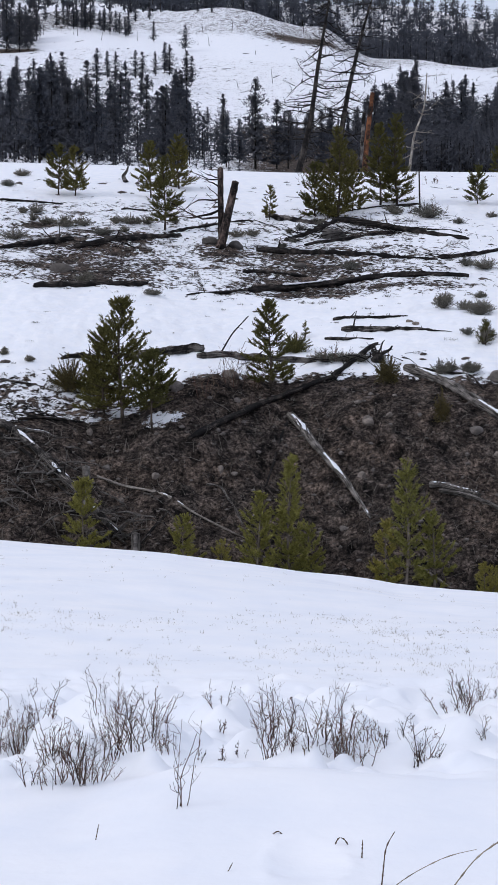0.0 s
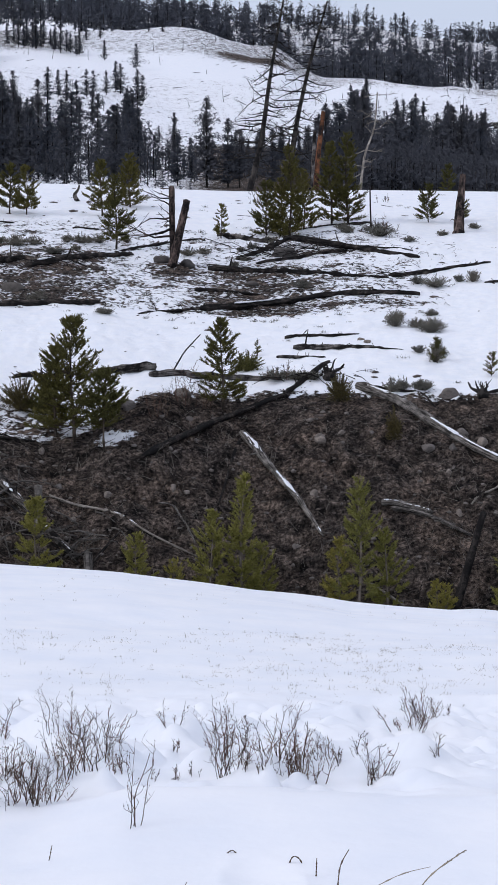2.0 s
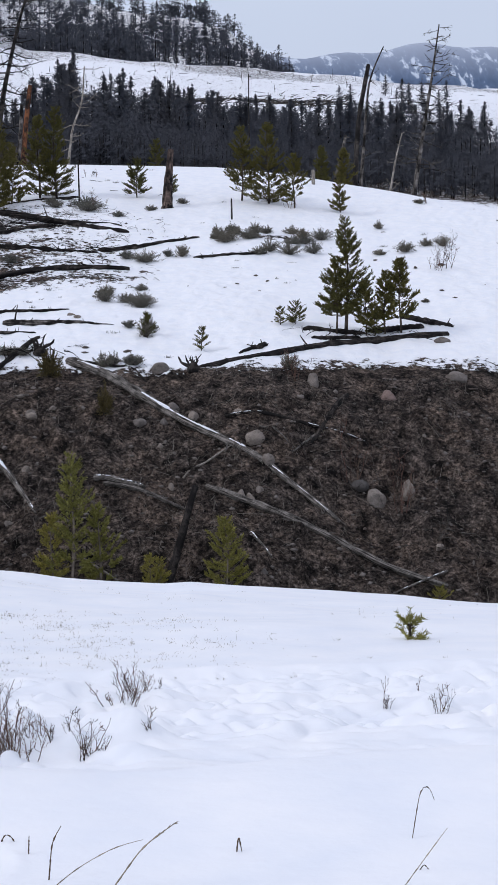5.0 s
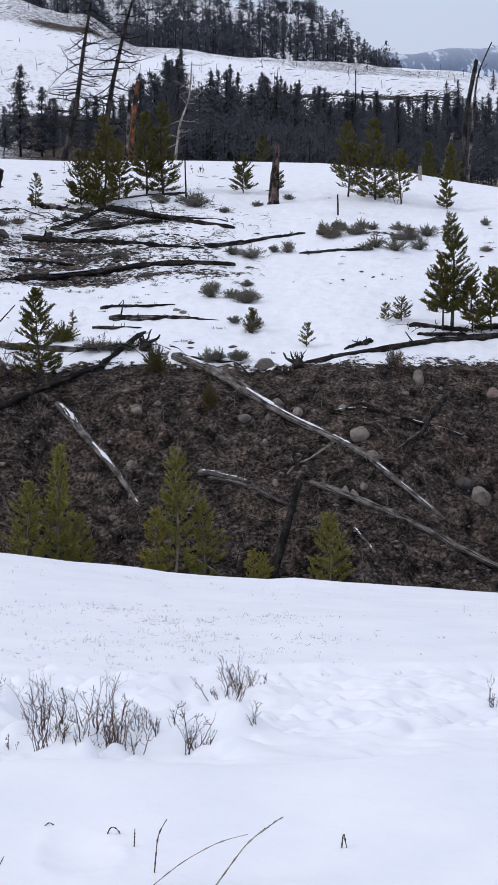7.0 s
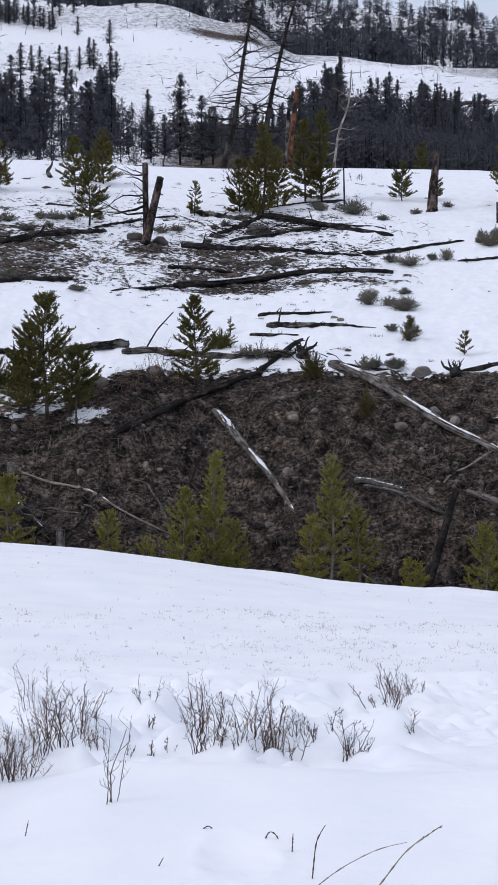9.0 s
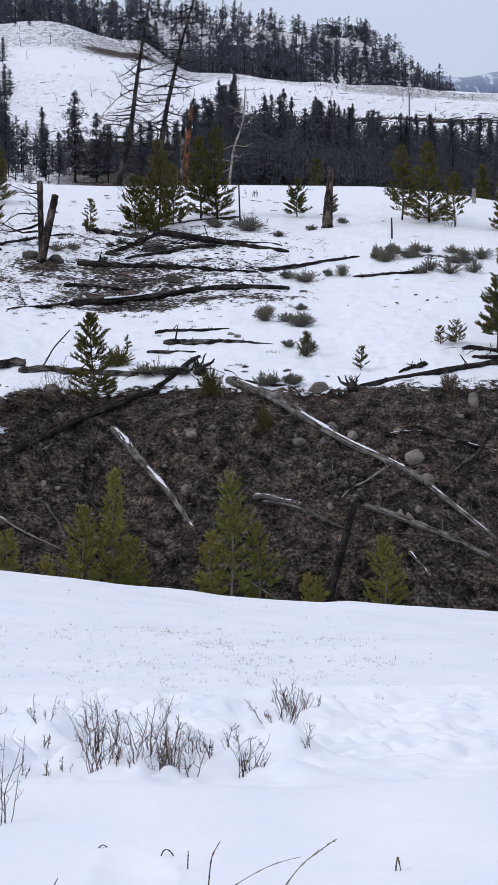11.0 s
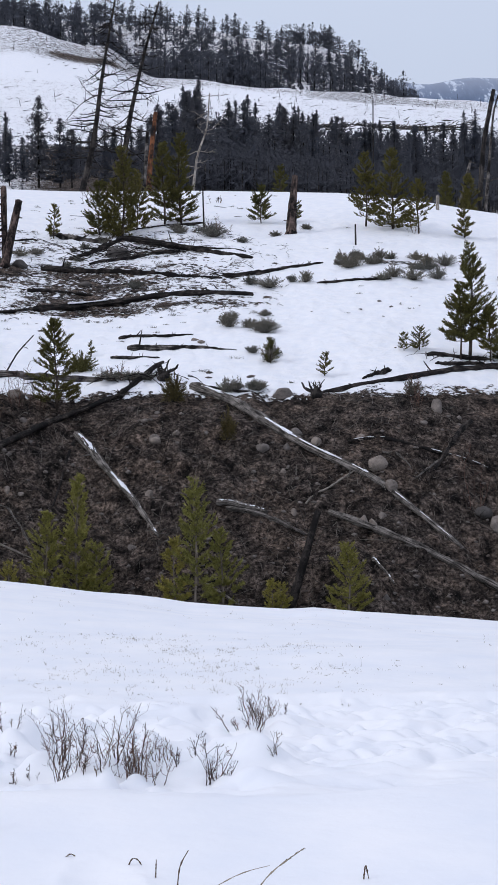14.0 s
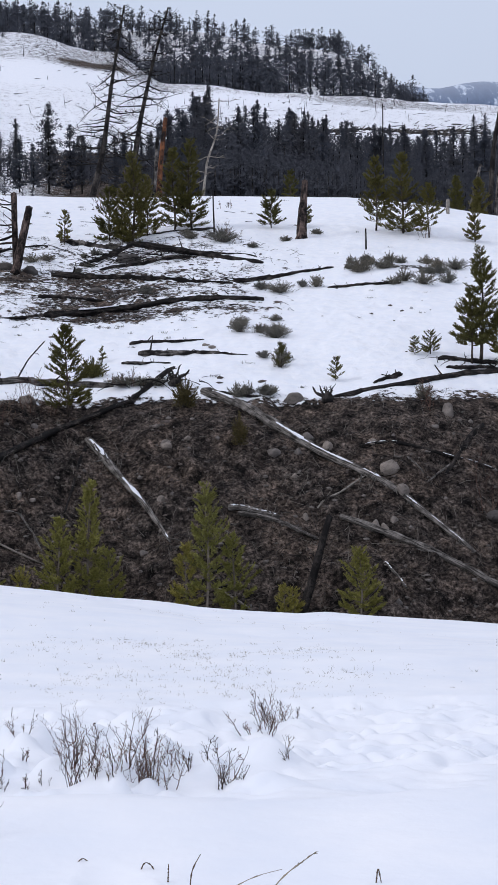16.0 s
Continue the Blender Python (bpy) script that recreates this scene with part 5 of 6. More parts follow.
log(((5.23, 111.50), (10.27, 110.78)), 0.256, 0.095, seed=83, mat=M_GREY, label='weathered grey fallen log in the snow')
log(((4.21, 109.78), (6.90, 109.14)), 0.126, 0.063, seed=84, mat=M_GREY, label='weathered grey fallen log in the snow')
log(((9.48, 110.78), (11.34, 110.38)), 0.095, 0.032, seed=85, mat=M_DARK, label='dark wet fallen log lying in patchy snow')
log(((-18.64, 148.12), (-13.85, 147.50)), 0.127, 0.085, seed=86, mat=M_DARK, label='dark wet fallen log lying in patchy snow')
log(((-9.43, 146.28), (-7.52, 147.16)), 0.126, 0.084, seed=87, mat=M_DARK, label='dark wet fallen log lying in patchy snow')
log(((-2.72, 104.32), (0.27, 105.74), (3.56, 104.62)), 0.270, 0.200, seed=88, mat=M_GREY, label='weathered grey fallen log in the snow', bed=0.6)
log(((-2.45, 106.34), (-6.60, 104.80)), 0.310, 0.240, seed=89, mat=M_GREY, label='weathered grey fallen log in the snow', bed=0.6)
log(((-8.75, 105.10), (-9.98, 104.74)), 0.211, 0.150, seed=90, mat=M_DARK, label='dark wet fallen log lying in patchy snow')
log(((-7.55, 105.06), (-9.05, 105.08)), 0.181, 0.151, seed=91, mat=M_DARK, label='dark wet fallen log lying in patchy snow')
log(((23.43, 128.56), (18.50, 128.36)), 0.147, 0.110, seed=92, mat=M_DARK, label='dark wet fallen log lying in patchy snow')
log(((-12.83, 101.62), (-11.07, 101.48)), 0.087, 0.058, seed=93, mat=M_GREY, label='weathered grey fallen log in the snow')
log(((29.98, 107.78), (23.69, 106.08), (18.59, 102.30), (14.27, 100.50)), 0.278, 0.202, seed=94, mat=M_DARK, label='dark wet fallen log lying in patchy snow', snow=0.4)
log(((21.73, 108.08), (25.31, 108.22)), 0.186, 0.124, seed=95, mat=M_DARK, label='dark wet fallen log lying in patchy snow')
log(((21.78, 106.00), (24.77, 107.32)), 0.121, 0.123, seed=96, mat=M_DARK, label='dark wet fallen log lying in patchy snow')
log(((28.92, 109.20), (25.61, 108.56)), 0.250, 0.156, seed=97, mat=M_DARK, label='dark wet fallen log lying in patchy snow')
log(((28.50, 112.46), (30.72, 109.46)), 0.226, 0.157, seed=98, mat=M_DARK, label='dark wet fallen log lying in patchy snow')
log(((19.05, 104.84), (17.26, 103.04)), 0.210, 0.118, seed=99, mat=M_DARK, label='dark wet fallen log lying in patchy snow')
# logs on the bank
log(((-2.90, 95.26), (0.83, 99.64), (4.41, 101.96)), 0.227, 0.161, seed=100, mat=M_DARK, bed=0.8, stubs=7, label='dark charred log leaning along the brink')
log(((4.35, 101.98), (6.91, 106.36)), 0.189, 0.140, seed=101, mat=M_DARK, label='dark log end at the root wad', raise1=0.4)
log(((8.08, 102.06), (13.93, 95.44), (17.75, 92.02), (19.85, 90.44)), 0.297, 0.143, seed=102, mat=M_DRIFT, bed=0.8, label='weathered grey log sliding down the bank, streaked with snow', n=34, stubs=9, snow=0.8)
log(((2.02, 99.02), (3.42, 96.24), (4.46, 94.66), (5.64, 91.32)), 0.262, 0.097, seed=103, mat=M_DRIFT, bed=0.8, label='weathered grey log sliding down the bank, streaked with snow', snow=0.6, n=20)
log(((2.10, 99.22), (0.78, 93.72)), 0.106, 0.050, seed=104, mat=M_DARK, label='dark wet fallen log lying in patchy snow')
log(((-7.21, 93.44), (-5.09, 92.92), (-2.91, 91.18), (-0.23, 90.52)), 0.082, 0.056, seed=105, mat=M_PALE, bed=1.3, stubs=2, snow=0.2, label='thin bleached pole lying on the bank')
log(((-12.22, 96.68), (-8.81, 92.70), (-5.82, 90.06)), 0.282, 0.143, seed=106, mat=M_GREY, bed=0.8, label='weathered grey log sliding down the bank, streaked with snow', snow=0.6, stubs=16)
log(((-12.40, 96.10), (-9.30, 92.70), (-6.60, 90.30)), 0.120, 0.060, seed=371, mat=M_DARK, bed=0.9, stubs=14, label='dark splintered pole beside a fallen log on the bank')
log(((-9.60, 93.90), (-7.10, 91.10), (-5.60, 89.60)), 0.130, 0.070, seed=372, mat=M_GREY, bed=1.3, stubs=9, snow=0.4, label='weathered pole lying across a fallen log')
log(((-5.20, 88.90), (-3.60, 91.00)), 0.090, 0.050, seed=373, mat=M_DARK, bed=1.0, stubs=5, label='dark broken pole beside a stump at the foot of the bank')
log(((-11.40, 97.20), (-8.20, 97.60)), 0.110, 0.070, seed=374, mat=M_DARK, bed=0.9, stubs=5, snow=0.3, label='dark wet pole in patchy snow at the brink')
log(((-11.61, 96.16), (-9.37, 95.80)), 0.101, 0.076, seed=107, mat=M_DRIFT, bed=0.8, label='weathered grey log sliding down the bank, streaked with snow', snow=0.6)
log(((8.49, 92.50), (10.81, 91.68)), 0.185, 0.130, seed=108, mat=M_DRIFT, bed=0.8, label='weathered grey log sliding down the bank, streaked with snow', snow=0.95)
log(((8.91, 92.16), (12.43, 90.54)), 0.150, 0.100, seed=109, mat=M_DRIFT, bed=0.9)
log(((13.68, 91.70), (17.24, 89.50), (24.03, 86.64)), 0.194, 0.160, seed=110, mat=M_DRIFT, bed=0.95, stubs=3, snow=0.12, label='long bleached log slanting down the bank', n=22)
log(((15.37, 96.36), (19.93, 95.82), (22.44, 95.28)), 0.101, 0.076, seed=111, mat=M_DARK, bed=0.8, label='dark wet log sliding down the bank, streaked with snow', snow=0.6)
log(((16.94, 95.32), (18.19, 94.20)), 0.076, 0.050, seed=112, mat=M_DRIFT, label='weathered grey fallen log in the snow')
log(((19.80, 95.46), (18.23, 93.70)), 0.076, 0.050, seed=113, mat=M_DRIFT, label='weathered grey fallen log in the snow')
log(((22.10, 98.60), (19.30, 94.60)), 0.170, 0.090, seed=114, mat=M_DARK, label='dark wet fallen log lying in patchy snow')
log(((12.71, 92.44), (15.27, 94.10)), 0.073, 0.050, seed=115, mat=M_PALE, stubs=1, label='bleached stick on the bank')
log(((8.34, 102.66), (11.34, 101.74), (11.94, 99.96)), 0.136, 0.079, seed=116, mat=M_DARK, label='dark wet fallen log lying in patchy snow')
log(((24.21, 87.28), (21.24, 86.22)), 0.069, 0.046, seed=117, mat=M_DRIFT, bed=0.8, label='weathered grey log sliding down the bank, streaked with snow', snow=0.6)
log(((-2.03, 93.04), (-1.23, 92.90), (-0.29, 91.26)), 0.074, 0.048, seed=118, mat=M_DRIFT, label='weathered grey fallen log in the snow')
log(((7.59, 88.28), (8.94, 86.60)), 0.070, 0.046, seed=119, mat=M_PALE)
log(((15.18, 88.36), (15.95, 86.90)), 0.093, 0.069, seed=120, mat=M_DRIFT, bed=0.8, label='weathered grey log sliding down the bank, streaked with snow', snow=0.6)
# stumps, posts and standing dead trees
snag(((11.19, 86.80, -8.14), (11.72, 86.80, -6.42), (12.49, 86.80, -3.71)), 0.207, 0.138, seed=121, limbs=0, mat=M_SNAG, name='leaning_log', label='weathered log leaning upright against the bank')
snag(((-7.55, 91.26, -4.83), (-7.54, 91.26, -2.67)), 0.169, 0.169, seed=122, mat=M_DRIFT, limbs=0, name='tree_stump', label='weathered upright stump on the bank')
snag(((-5.13, 88.80, -6.82), (-5.13, 88.80, -5.58)), 0.211, 0.188, seed=123, mat=M_DRIFT, limbs=0, name='tree_stump', label='short weathered stump near the creek')
snag(((-1.90, 135.74, 10.00), (-1.97, 135.74, 15.43)), 0.233, 0.194, seed=124, mat=M_BROWN, limbs=11, limb_len=5.0, sides=(-1,), start=0.35, droop=0.0, sub=3, label='upright broken snag with thin dead limbs')
snag(((-1.97, 135.18, 9.89), (-1.50, 135.18, 12.03), (-0.93, 135.18, 14.45)), 0.310, 0.232, seed=125, mat=M_BROWN, limbs=0, label='broken snag leaning against another')
snag(((19.34, 147.88, 13.05), (19.45, 147.88, 15.26), (19.69, 147.88, 17.50)), 0.424, 0.212, seed=126, mat=M_BROWN, limbs=2, limb_len=0.5, name='tree_stump', label='tall tapering weathered stump')
snag(((23.38, 142.38, 11.82), (23.36, 142.38, 13.43)), 0.065, 0.057, seed=127, limbs=0, name='stake', label='thin wooden stake in the snow')
snag(((12.77, 147.68, 13.05), (12.68, 147.68, 16.51)), 0.076, 0.051, seed=128, limbs=0, name='stake', label='thin dead sapling pole in the snow')
snag(((32.77, 158.44, 15.79), (32.78, 158.44, 17.03)), 0.145, 0.145, seed=129, mat=M_PALE, limbs=0, name='tree_stump', label='short bleached post on the crest')
snag(((-9.89, 159.14, 16.52), (-10.12, 159.14, 17.07), (-9.80, 159.14, 17.48), (-9.71, 159.14, 17.84)), 0.228, 0.068, seed=130, mat=M_GREY, limbs=0, name='tree_stump', label='small crooked stump in the snow')
snag(((4.20, 182.00, 18.10), (5.75, 182.00, 24.22), (6.42, 182.00, 29.62), (7.70, 182.00, 37.06)), 0.365, 0.078, seed=131, limbs=95, limb_len=3.9, sub=7, start=0.18, droop=-0.3, label='tall dead conifer with many bare limbs')
snag(((7.71, 184.00, 17.88), (9.06, 184.00, 26.80), (10.41, 184.00, 32.52), (11.86, 184.00, 37.29)), 0.369, 0.079, seed=132, limbs=95, limb_len=3.9, sub=7, start=0.18, droop=-0.3, label='tall leaning dead conifer with many bare limbs')
snag(((10.42, 180.00, 18.14), (10.72, 180.00, 22.70), (11.22, 180.00, 26.52)), 0.284, 0.206, seed=133, mat=M_ORANGE, limbs=4, limb_len=0.8, label='broken snag with rotten orange wood')
snag(((10.07, 183.00, 17.92), (10.63, 183.00, 25.11)), 0.262, 0.157, seed=134, limbs=4, mat=M_GREY, limb_len=1.0, label='grey broken snag beside the orange one')
snag(((14.42, 180.00, 18.07), (14.98, 180.00, 22.70), (15.94, 180.00, 24.99), (16.14, 180.00, 28.30)), 0.155, 0.052, seed=135, mat=M_PALE, limbs=20, limb_len=2.6, sub=4, label='crooked bleached dead tree on the crest')
snag(((40.12, 176.00, 15.17), (40.63, 176.00, 23.37), (41.62, 176.00, 28.26)), 0.252, 0.177, seed=136, limbs=6, limb_len=1.2, label='dark broken-topped snag on the crest')
snag(((41.05, 178.00, 14.89), (42.08, 178.00, 27.22), (43.53, 178.00, 30.21)), 0.204, 0.051, seed=137, limbs=16, limb_len=1.8, mat=M_GREY, label='slender grey dead tree with bare limbs')
snag(((37.97, 176.00, 15.71), (39.47, 176.00, 21.84)), 0.202, 0.126, seed=138, limbs=3, limb_len=1, mat=M_GREY, label='short leaning dead tree')
snag(((43.98, 170.00, 14.18), (45.14, 170.00, 21.20), (46.04, 170.00, 26.63), (46.63, 170.00, 30.98)), 0.244, 0.049, seed=139, limbs=70, limb_len=2.8, sub=6, mat=M_GREY, label='tall grey dead conifer with bare limbs')
snag(((42.92, 175.00, 14.49), (43.93, 175.00, 19.97), (44.47, 175.00, 22.00)), 0.150, 0.050, seed=140, limbs=9, limb_len=1.2, mat=M_PALE, label='thin bleached dead tree')
snag(((34.72, 200.00, 15.36), (34.71, 200.00, 30.66)), 0.103, 0.057, seed=141, limbs=6, limb_len=0.6, label='thin dead pole tree')
# root wad at the brink
root_wad(6.79, 103.60, 1.31, 11, seed=142)
root_wad(14.32, 100.28, 1.32, 7, seed=143)
root_wad(4.40, 101.84, 0.70, 4, seed=144)
# boulders
boulder(-2.69, 136.40, 1.41, 0.78, seed=145, mat=M_ROCK_D)
boulder(-0.85, 135.74, 1.09, 0.70, seed=146, mat=M_ROCK_D)
boulder(-11.81, 123.70, 1.35, 0.85, seed=147, mat=M_ROCK_D)
boulder(5.91, 97.28, 0.61, 0.45, seed=148)
boulder(3.32, 130.40, 1.20, 0.37, seed=149, mat=M_ROCK_D)
boulder(-0.96, 101.54, 0.99, 0.52, seed=150)
boulder(-3.69, 99.84, 1.09, 0.63, seed=151)
boulder(9.42, 112.06, 0.45, 0.22, seed=152)
boulder(-7.87, 97.04, 0.39, 0.33, seed=153)
boulder(-1.33, 94.28, 0.38, 0.32, seed=154)
boulder(-4.45, 93.48, 0.48, 0.32, seed=155)
boulder(-0.70, 94.00, 0.32, 0.22, seed=156)
boulder(-7.86, 96.86, 0.33, 0.28, seed=157)
boulder(-0.60, 99.22, 0.40, 0.28, seed=158)
boulder(5.37, 94.06, 0.43, 0.38, seed=159)
boulder(4.44, 91.44, 0.47, 0.37, seed=160)
boulder(-6.00, 92.42, 0.32, 0.26, seed=161)
boulder(5.27, 92.24, 0.32, 0.26, seed=162)
boulder(-6.85, 94.42, 0.43, 0.32, seed=163)
boulder(5.96, 140.02, 1.77, 1.36, seed=164, mat=M_ROCK_D)
boulder(16.49, 94.08, 0.97, 0.75, seed=165)
boulder(16.88, 92.92, 0.69, 0.69, seed=166)
boulder(15.26, 91.04, 0.57, 0.57, seed=167)
boulder(15.71, 91.00, 0.42, 0.47, seed=168)
boulder(16.17, 91.16, 0.37, 0.31, seed=169)
boulder(21.93, 92.04, 1.05, 1.05, seed=170)
boulder(23.69, 92.38, 0.79, 1.01, seed=171)
boulder(20.42, 99.06, 0.74, 0.91, seed=172)
boulder(24.29, 98.76, 0.91, 0.68, seed=173, mat=M_ROCK_R)
boulder(12.80, 101.20, 0.99, 0.70, seed=174)
boulder(9.16, 112.64, 0.52, 0.23, seed=175)
boulder(11.10, 96.22, 0.72, 0.41, seed=176)
boulder(12.31, 96.24, 0.44, 0.39, seed=177)
boulder(5.86, 97.40, 0.61, 0.47, seed=178)
boulder(12.04, 91.70, 0.29, 0.45, seed=179)
boulder(15.46, 86.20, 0.32, 0.44, seed=180)
boulder(29.32, 106.58, 0.98, 0.49, seed=181)
boulder(5.45, 98.78, 0.40, 0.28, seed=182)
boulder(7.00, 97.70, 0.45, 0.34, seed=183)
boulder(13.82, 96.56, 0.55, 0.50, seed=184)
boulder(13.00, 97.78, 0.67, 0.45, seed=185)
boulder(24.29, 88.92, 0.51, 0.46, seed=186)
boulder(11.96, 94.88, 0.38, 0.27, seed=187)
boulder(16.07, 96.42, 0.55, 0.33, seed=188)
boulder(18.50, 87.34, 0.35, 0.25, seed=189)
boulder(21.33, 92.68, 0.96, 0.58, seed=190, mat=M_ROCK_D)
boulder(28.31, 100.40, 1.15, 0.69, seed=191)
boulder(7.27, 93.80, 0.27, 0.22, seed=192)
boulder(19.49, 97.84, 0.39, 0.22, seed=193)
boulder(25.28, 95.38, 0.22, 0.22, seed=194)
# sagebrush
sage(-18.35, 160.50, 1.67, 0.61, seed=195)
sage(-15.37, 143.20, 1.49, 0.81, seed=196)
sage(-16.35, 142.86, 0.75, 0.54, seed=197)
sage(-12.87, 138.26, 2.06, 0.87, seed=198)
sage(-14.23, 140.00, 1.56, 0.53, seed=199)
sage(-11.53, 138.74, 1.65, 0.66, seed=200)
sage(-9.43, 140.04, 1.04, 0.62, seed=201)
sage(-8.45, 140.30, 1.57, 0.71, seed=202)
sage(-7.24, 141.78, 1.48, 0.71, seed=203)
sage(-5.36, 143.44, 0.80, 0.63, seed=204)
sage(-0.83, 138.86, 1.45, 0.61, seed=205)
sage(6.57, 128.36, 1.53, 0.61, seed=206)
sage(-10.12, 135.78, 1.72, 0.51, seed=207)
sage(-15.86, 133.50, 2.49, 0.84, seed=208)
sage(13.32, 146.34, 2.73, 0.92, seed=209)
sage(10.91, 147.58, 1.43, 0.56, seed=210)
sage(15.20, 143.56, 0.96, 0.45, seed=211)
sage(11.43, 116.14, 1.30, 0.88, seed=212)
sage(13.42, 114.74, 1.80, 0.94, seed=213)
sage(12.66, 116.18, 1.30, 0.59, seed=214)
sage(13.27, 109.08, 0.98, 0.69, seed=215)
sage(10.42, 102.24, 1.07, 0.71, seed=216)
sage(11.52, 101.86, 1.21, 0.64, seed=217)
sage(-11.56, 103.80, 0.62, 0.33, seed=218)
sage(-12.98, 104.74, 0.55, 0.40, seed=219)
sage(-10.02, 120.46, 1.62, 0.68, seed=220)
sage(-5.77, 117.98, 1.32, 0.37, seed=221)
sage(-18.81, 154.82, 1.50, 0.59, seed=222)
sage(4.01, 104.46, 1.95, 0.59, seed=223)
sage(5.05, 104.42, 1.94, 0.59, seed=224)
sage(5.93, 104.02, 1.16, 0.46, seed=225)
sage(4.94, 145.52, 0.98, 0.37, seed=226)
sage(23.22, 134.30, 1.50, 0.59, seed=227)
sage(21.29, 136.30, 0.71, 0.60, seed=228)
sage(21.26, 133.38, 1.29, 0.50, seed=229)
sage(23.69, 128.92, 1.54, 0.89, seed=230)
sage(26.71, 136.56, 1.53, 0.60, seed=231)
sage(28.38, 134.88, 2.01, 0.94, seed=232)
sage(24.97, 128.68, 1.92, 1.05, seed=233)
sage(26.93, 130.44, 1.46, 1.03, seed=234)
sage(22.86, 128.56, 1.44, 0.57, seed=235)
sage(17.86, 129.16, 1.25, 0.90, seed=236)
sage(16.97, 129.26, 0.72, 0.57, seed=237)
sage(15.24, 127.64, 2.19, 0.80, seed=238)
sage(14.13, 128.56, 1.15, 0.61, seed=239)
sage(11.66, 117.86, 1.32, 0.74, seed=240)
sage(13.49, 115.22, 1.89, 0.80, seed=241)
sage(13.98, 119.30, 0.89, 0.38, seed=242)
sage(12.13, 109.72, 0.82, 0.48, seed=243)
sage(9.87, 101.80, 1.21, 0.77, seed=244)
sage(11.41, 101.86, 1.14, 0.58, seed=245)
sage(33.78, 140.06, 0.83, 0.62, seed=246)
sage(31.67, 131.04, 0.98, 0.41, seed=247)
sage(33.67, 131.80, 1.77, 0.75, seed=248)
sage(35.55, 133.46, 1.19, 0.59, seed=249)
sage(36.73, 133.36, 1.39, 0.84, seed=250)
sage(31.07, 116.72, 0.52, 0.22, seed=251)
sage(39.63, 150.76, 1.01, 0.38, seed=252)
sage(20.72, 149.48, 1.11, 0.47, seed=253)
sage(17.98, 146.62, 0.98, 0.46, seed=254)
sage(13.24, 147.84, 2.75, 0.93, seed=255)
sage(10.82, 149.38, 1.67, 0.47, seed=256)
sage(19.40, 100.28, 1.12, 0.95, seed=257)
sage(12.81, 107.72, 1.20, 1.29, seed=258)
rng = np.random.default_rng(77)
for k in range(15):
    a, d = rng.uniform(0.155, 0.213), rng.uniform(131.5, 137.5)
    sage(a * d, d, rng.uniform(0.7, 1.7), rng.uniform(0.45, 0.95), seed=400 + k)
for k in range(12):
    a, d = rng.uniform(-0.15, 0.05), rng.uniform(136, 148)
    sage(a * d, d, rng.uniform(0.5, 1.2), rng.uniform(0.35, 0.6), seed=420 + k)
# bare shrubs and stems in the near snow
willow(-1.341, 11.04, 0.19, 0.28, 9, seed=259)
willow(-1.205, 11.02, 0.19, 0.29, 10, seed=260)
willow(-1.035, 10.52, 0.15, 0.23, 8, seed=261)
willow(-0.851, 10.12, 0.32, 0.29, 14, seed=262)
willow(-1.109, 10.08, 0.14, 0.19, 6, seed=263)
willow(-0.711, 10.44, 0.22, 0.33, 9, seed=264)
willow(-0.887, 12.02, 0.17, 0.29, 6, seed=265)
willow(-0.620, 10.96, 0.26, 0.37, 9, seed=266)
willow(-0.488, 10.84, 0.12, 0.23, 6, seed=267)
willow(-0.537, 11.22, 0.16, 0.21, 5, seed=268)
willow(-0.327, 9.20, 0.12, 0.39, 4, seed=269)
willow(-0.192, 11.90, 0.14, 0.17, 5, seed=270)
willow(-0.176, 11.52, 0.08, 0.18, 3, seed=271)
willow(0.135, 10.64, 0.19, 0.40, 10, seed=272)
willow(0.270, 11.86, 0.14, 0.24, 6, seed=273)
willow(0.314, 10.46, 0.09, 0.22, 4, seed=274)
willow(0.429, 11.10, 0.16, 0.32, 8, seed=275)
willow(0.559, 10.82, 0.22, 0.33, 12, seed=276)
willow(0.679, 11.00, 0.14, 0.21, 8, seed=277)
willow(0.910, 10.72, 0.19, 0.29, 9, seed=278)
willow(0.882, 11.28, 0.10, 0.18, 4, seed=279)
willow(1.337, 12.40, 0.18, 0.16, 7, seed=280)
willow(1.491, 12.80, 0.18, 0.20, 8, seed=281)
willow(1.328, 11.04, 0.06, 0.18, 3, seed=282)
willow(-0.285, 10.84, 0.12, 0.11, 4, seed=283)
willow(-0.144, 10.84, 0.09, 0.09, 3, seed=284)
willow(-1.278, 11.04, 0.22, 0.24, 10, seed=285)
willow(-1.068, 10.54, 0.18, 0.22, 9, seed=286)
willow(-0.939, 10.46, 0.15, 0.19, 8, seed=287)
willow(-0.798, 10.20, 0.26, 0.25, 12, seed=288)
willow(-0.964, 10.08, 0.17, 0.19, 9, seed=289)
willow(-0.736, 11.16, 0.24, 0.36, 8, seed=290)
willow(-0.560, 11.02, 0.13, 0.28, 7, seed=291)
willow(0.092, 11.04, 0.13, 0.30, 7, seed=292)
willow(0.195, 10.54, 0.12, 0.24, 6, seed=293)
willow(0.485, 10.92, 0.16, 0.25, 8, seed=294)
willow(0.618, 10.76, 0.18, 0.24, 8, seed=295)
willow(0.755, 10.94, 0.13, 0.16, 5, seed=296)
willow(0.995, 10.80, 0.12, 0.15, 5, seed=297)
willow(-0.440, 10.82, 0.07, 0.19, 4, seed=298)
willow(-0.776, 11.64, 0.13, 0.23, 5, seed=299)
willow(-1.497, 11.90, 0.14, 0.24, 7, seed=300)
willow(-0.035, 10.92, 0.09, 0.09, 3, seed=301)
willow(2.958, 12.22, 0.08, 0.24, 3, seed=302)
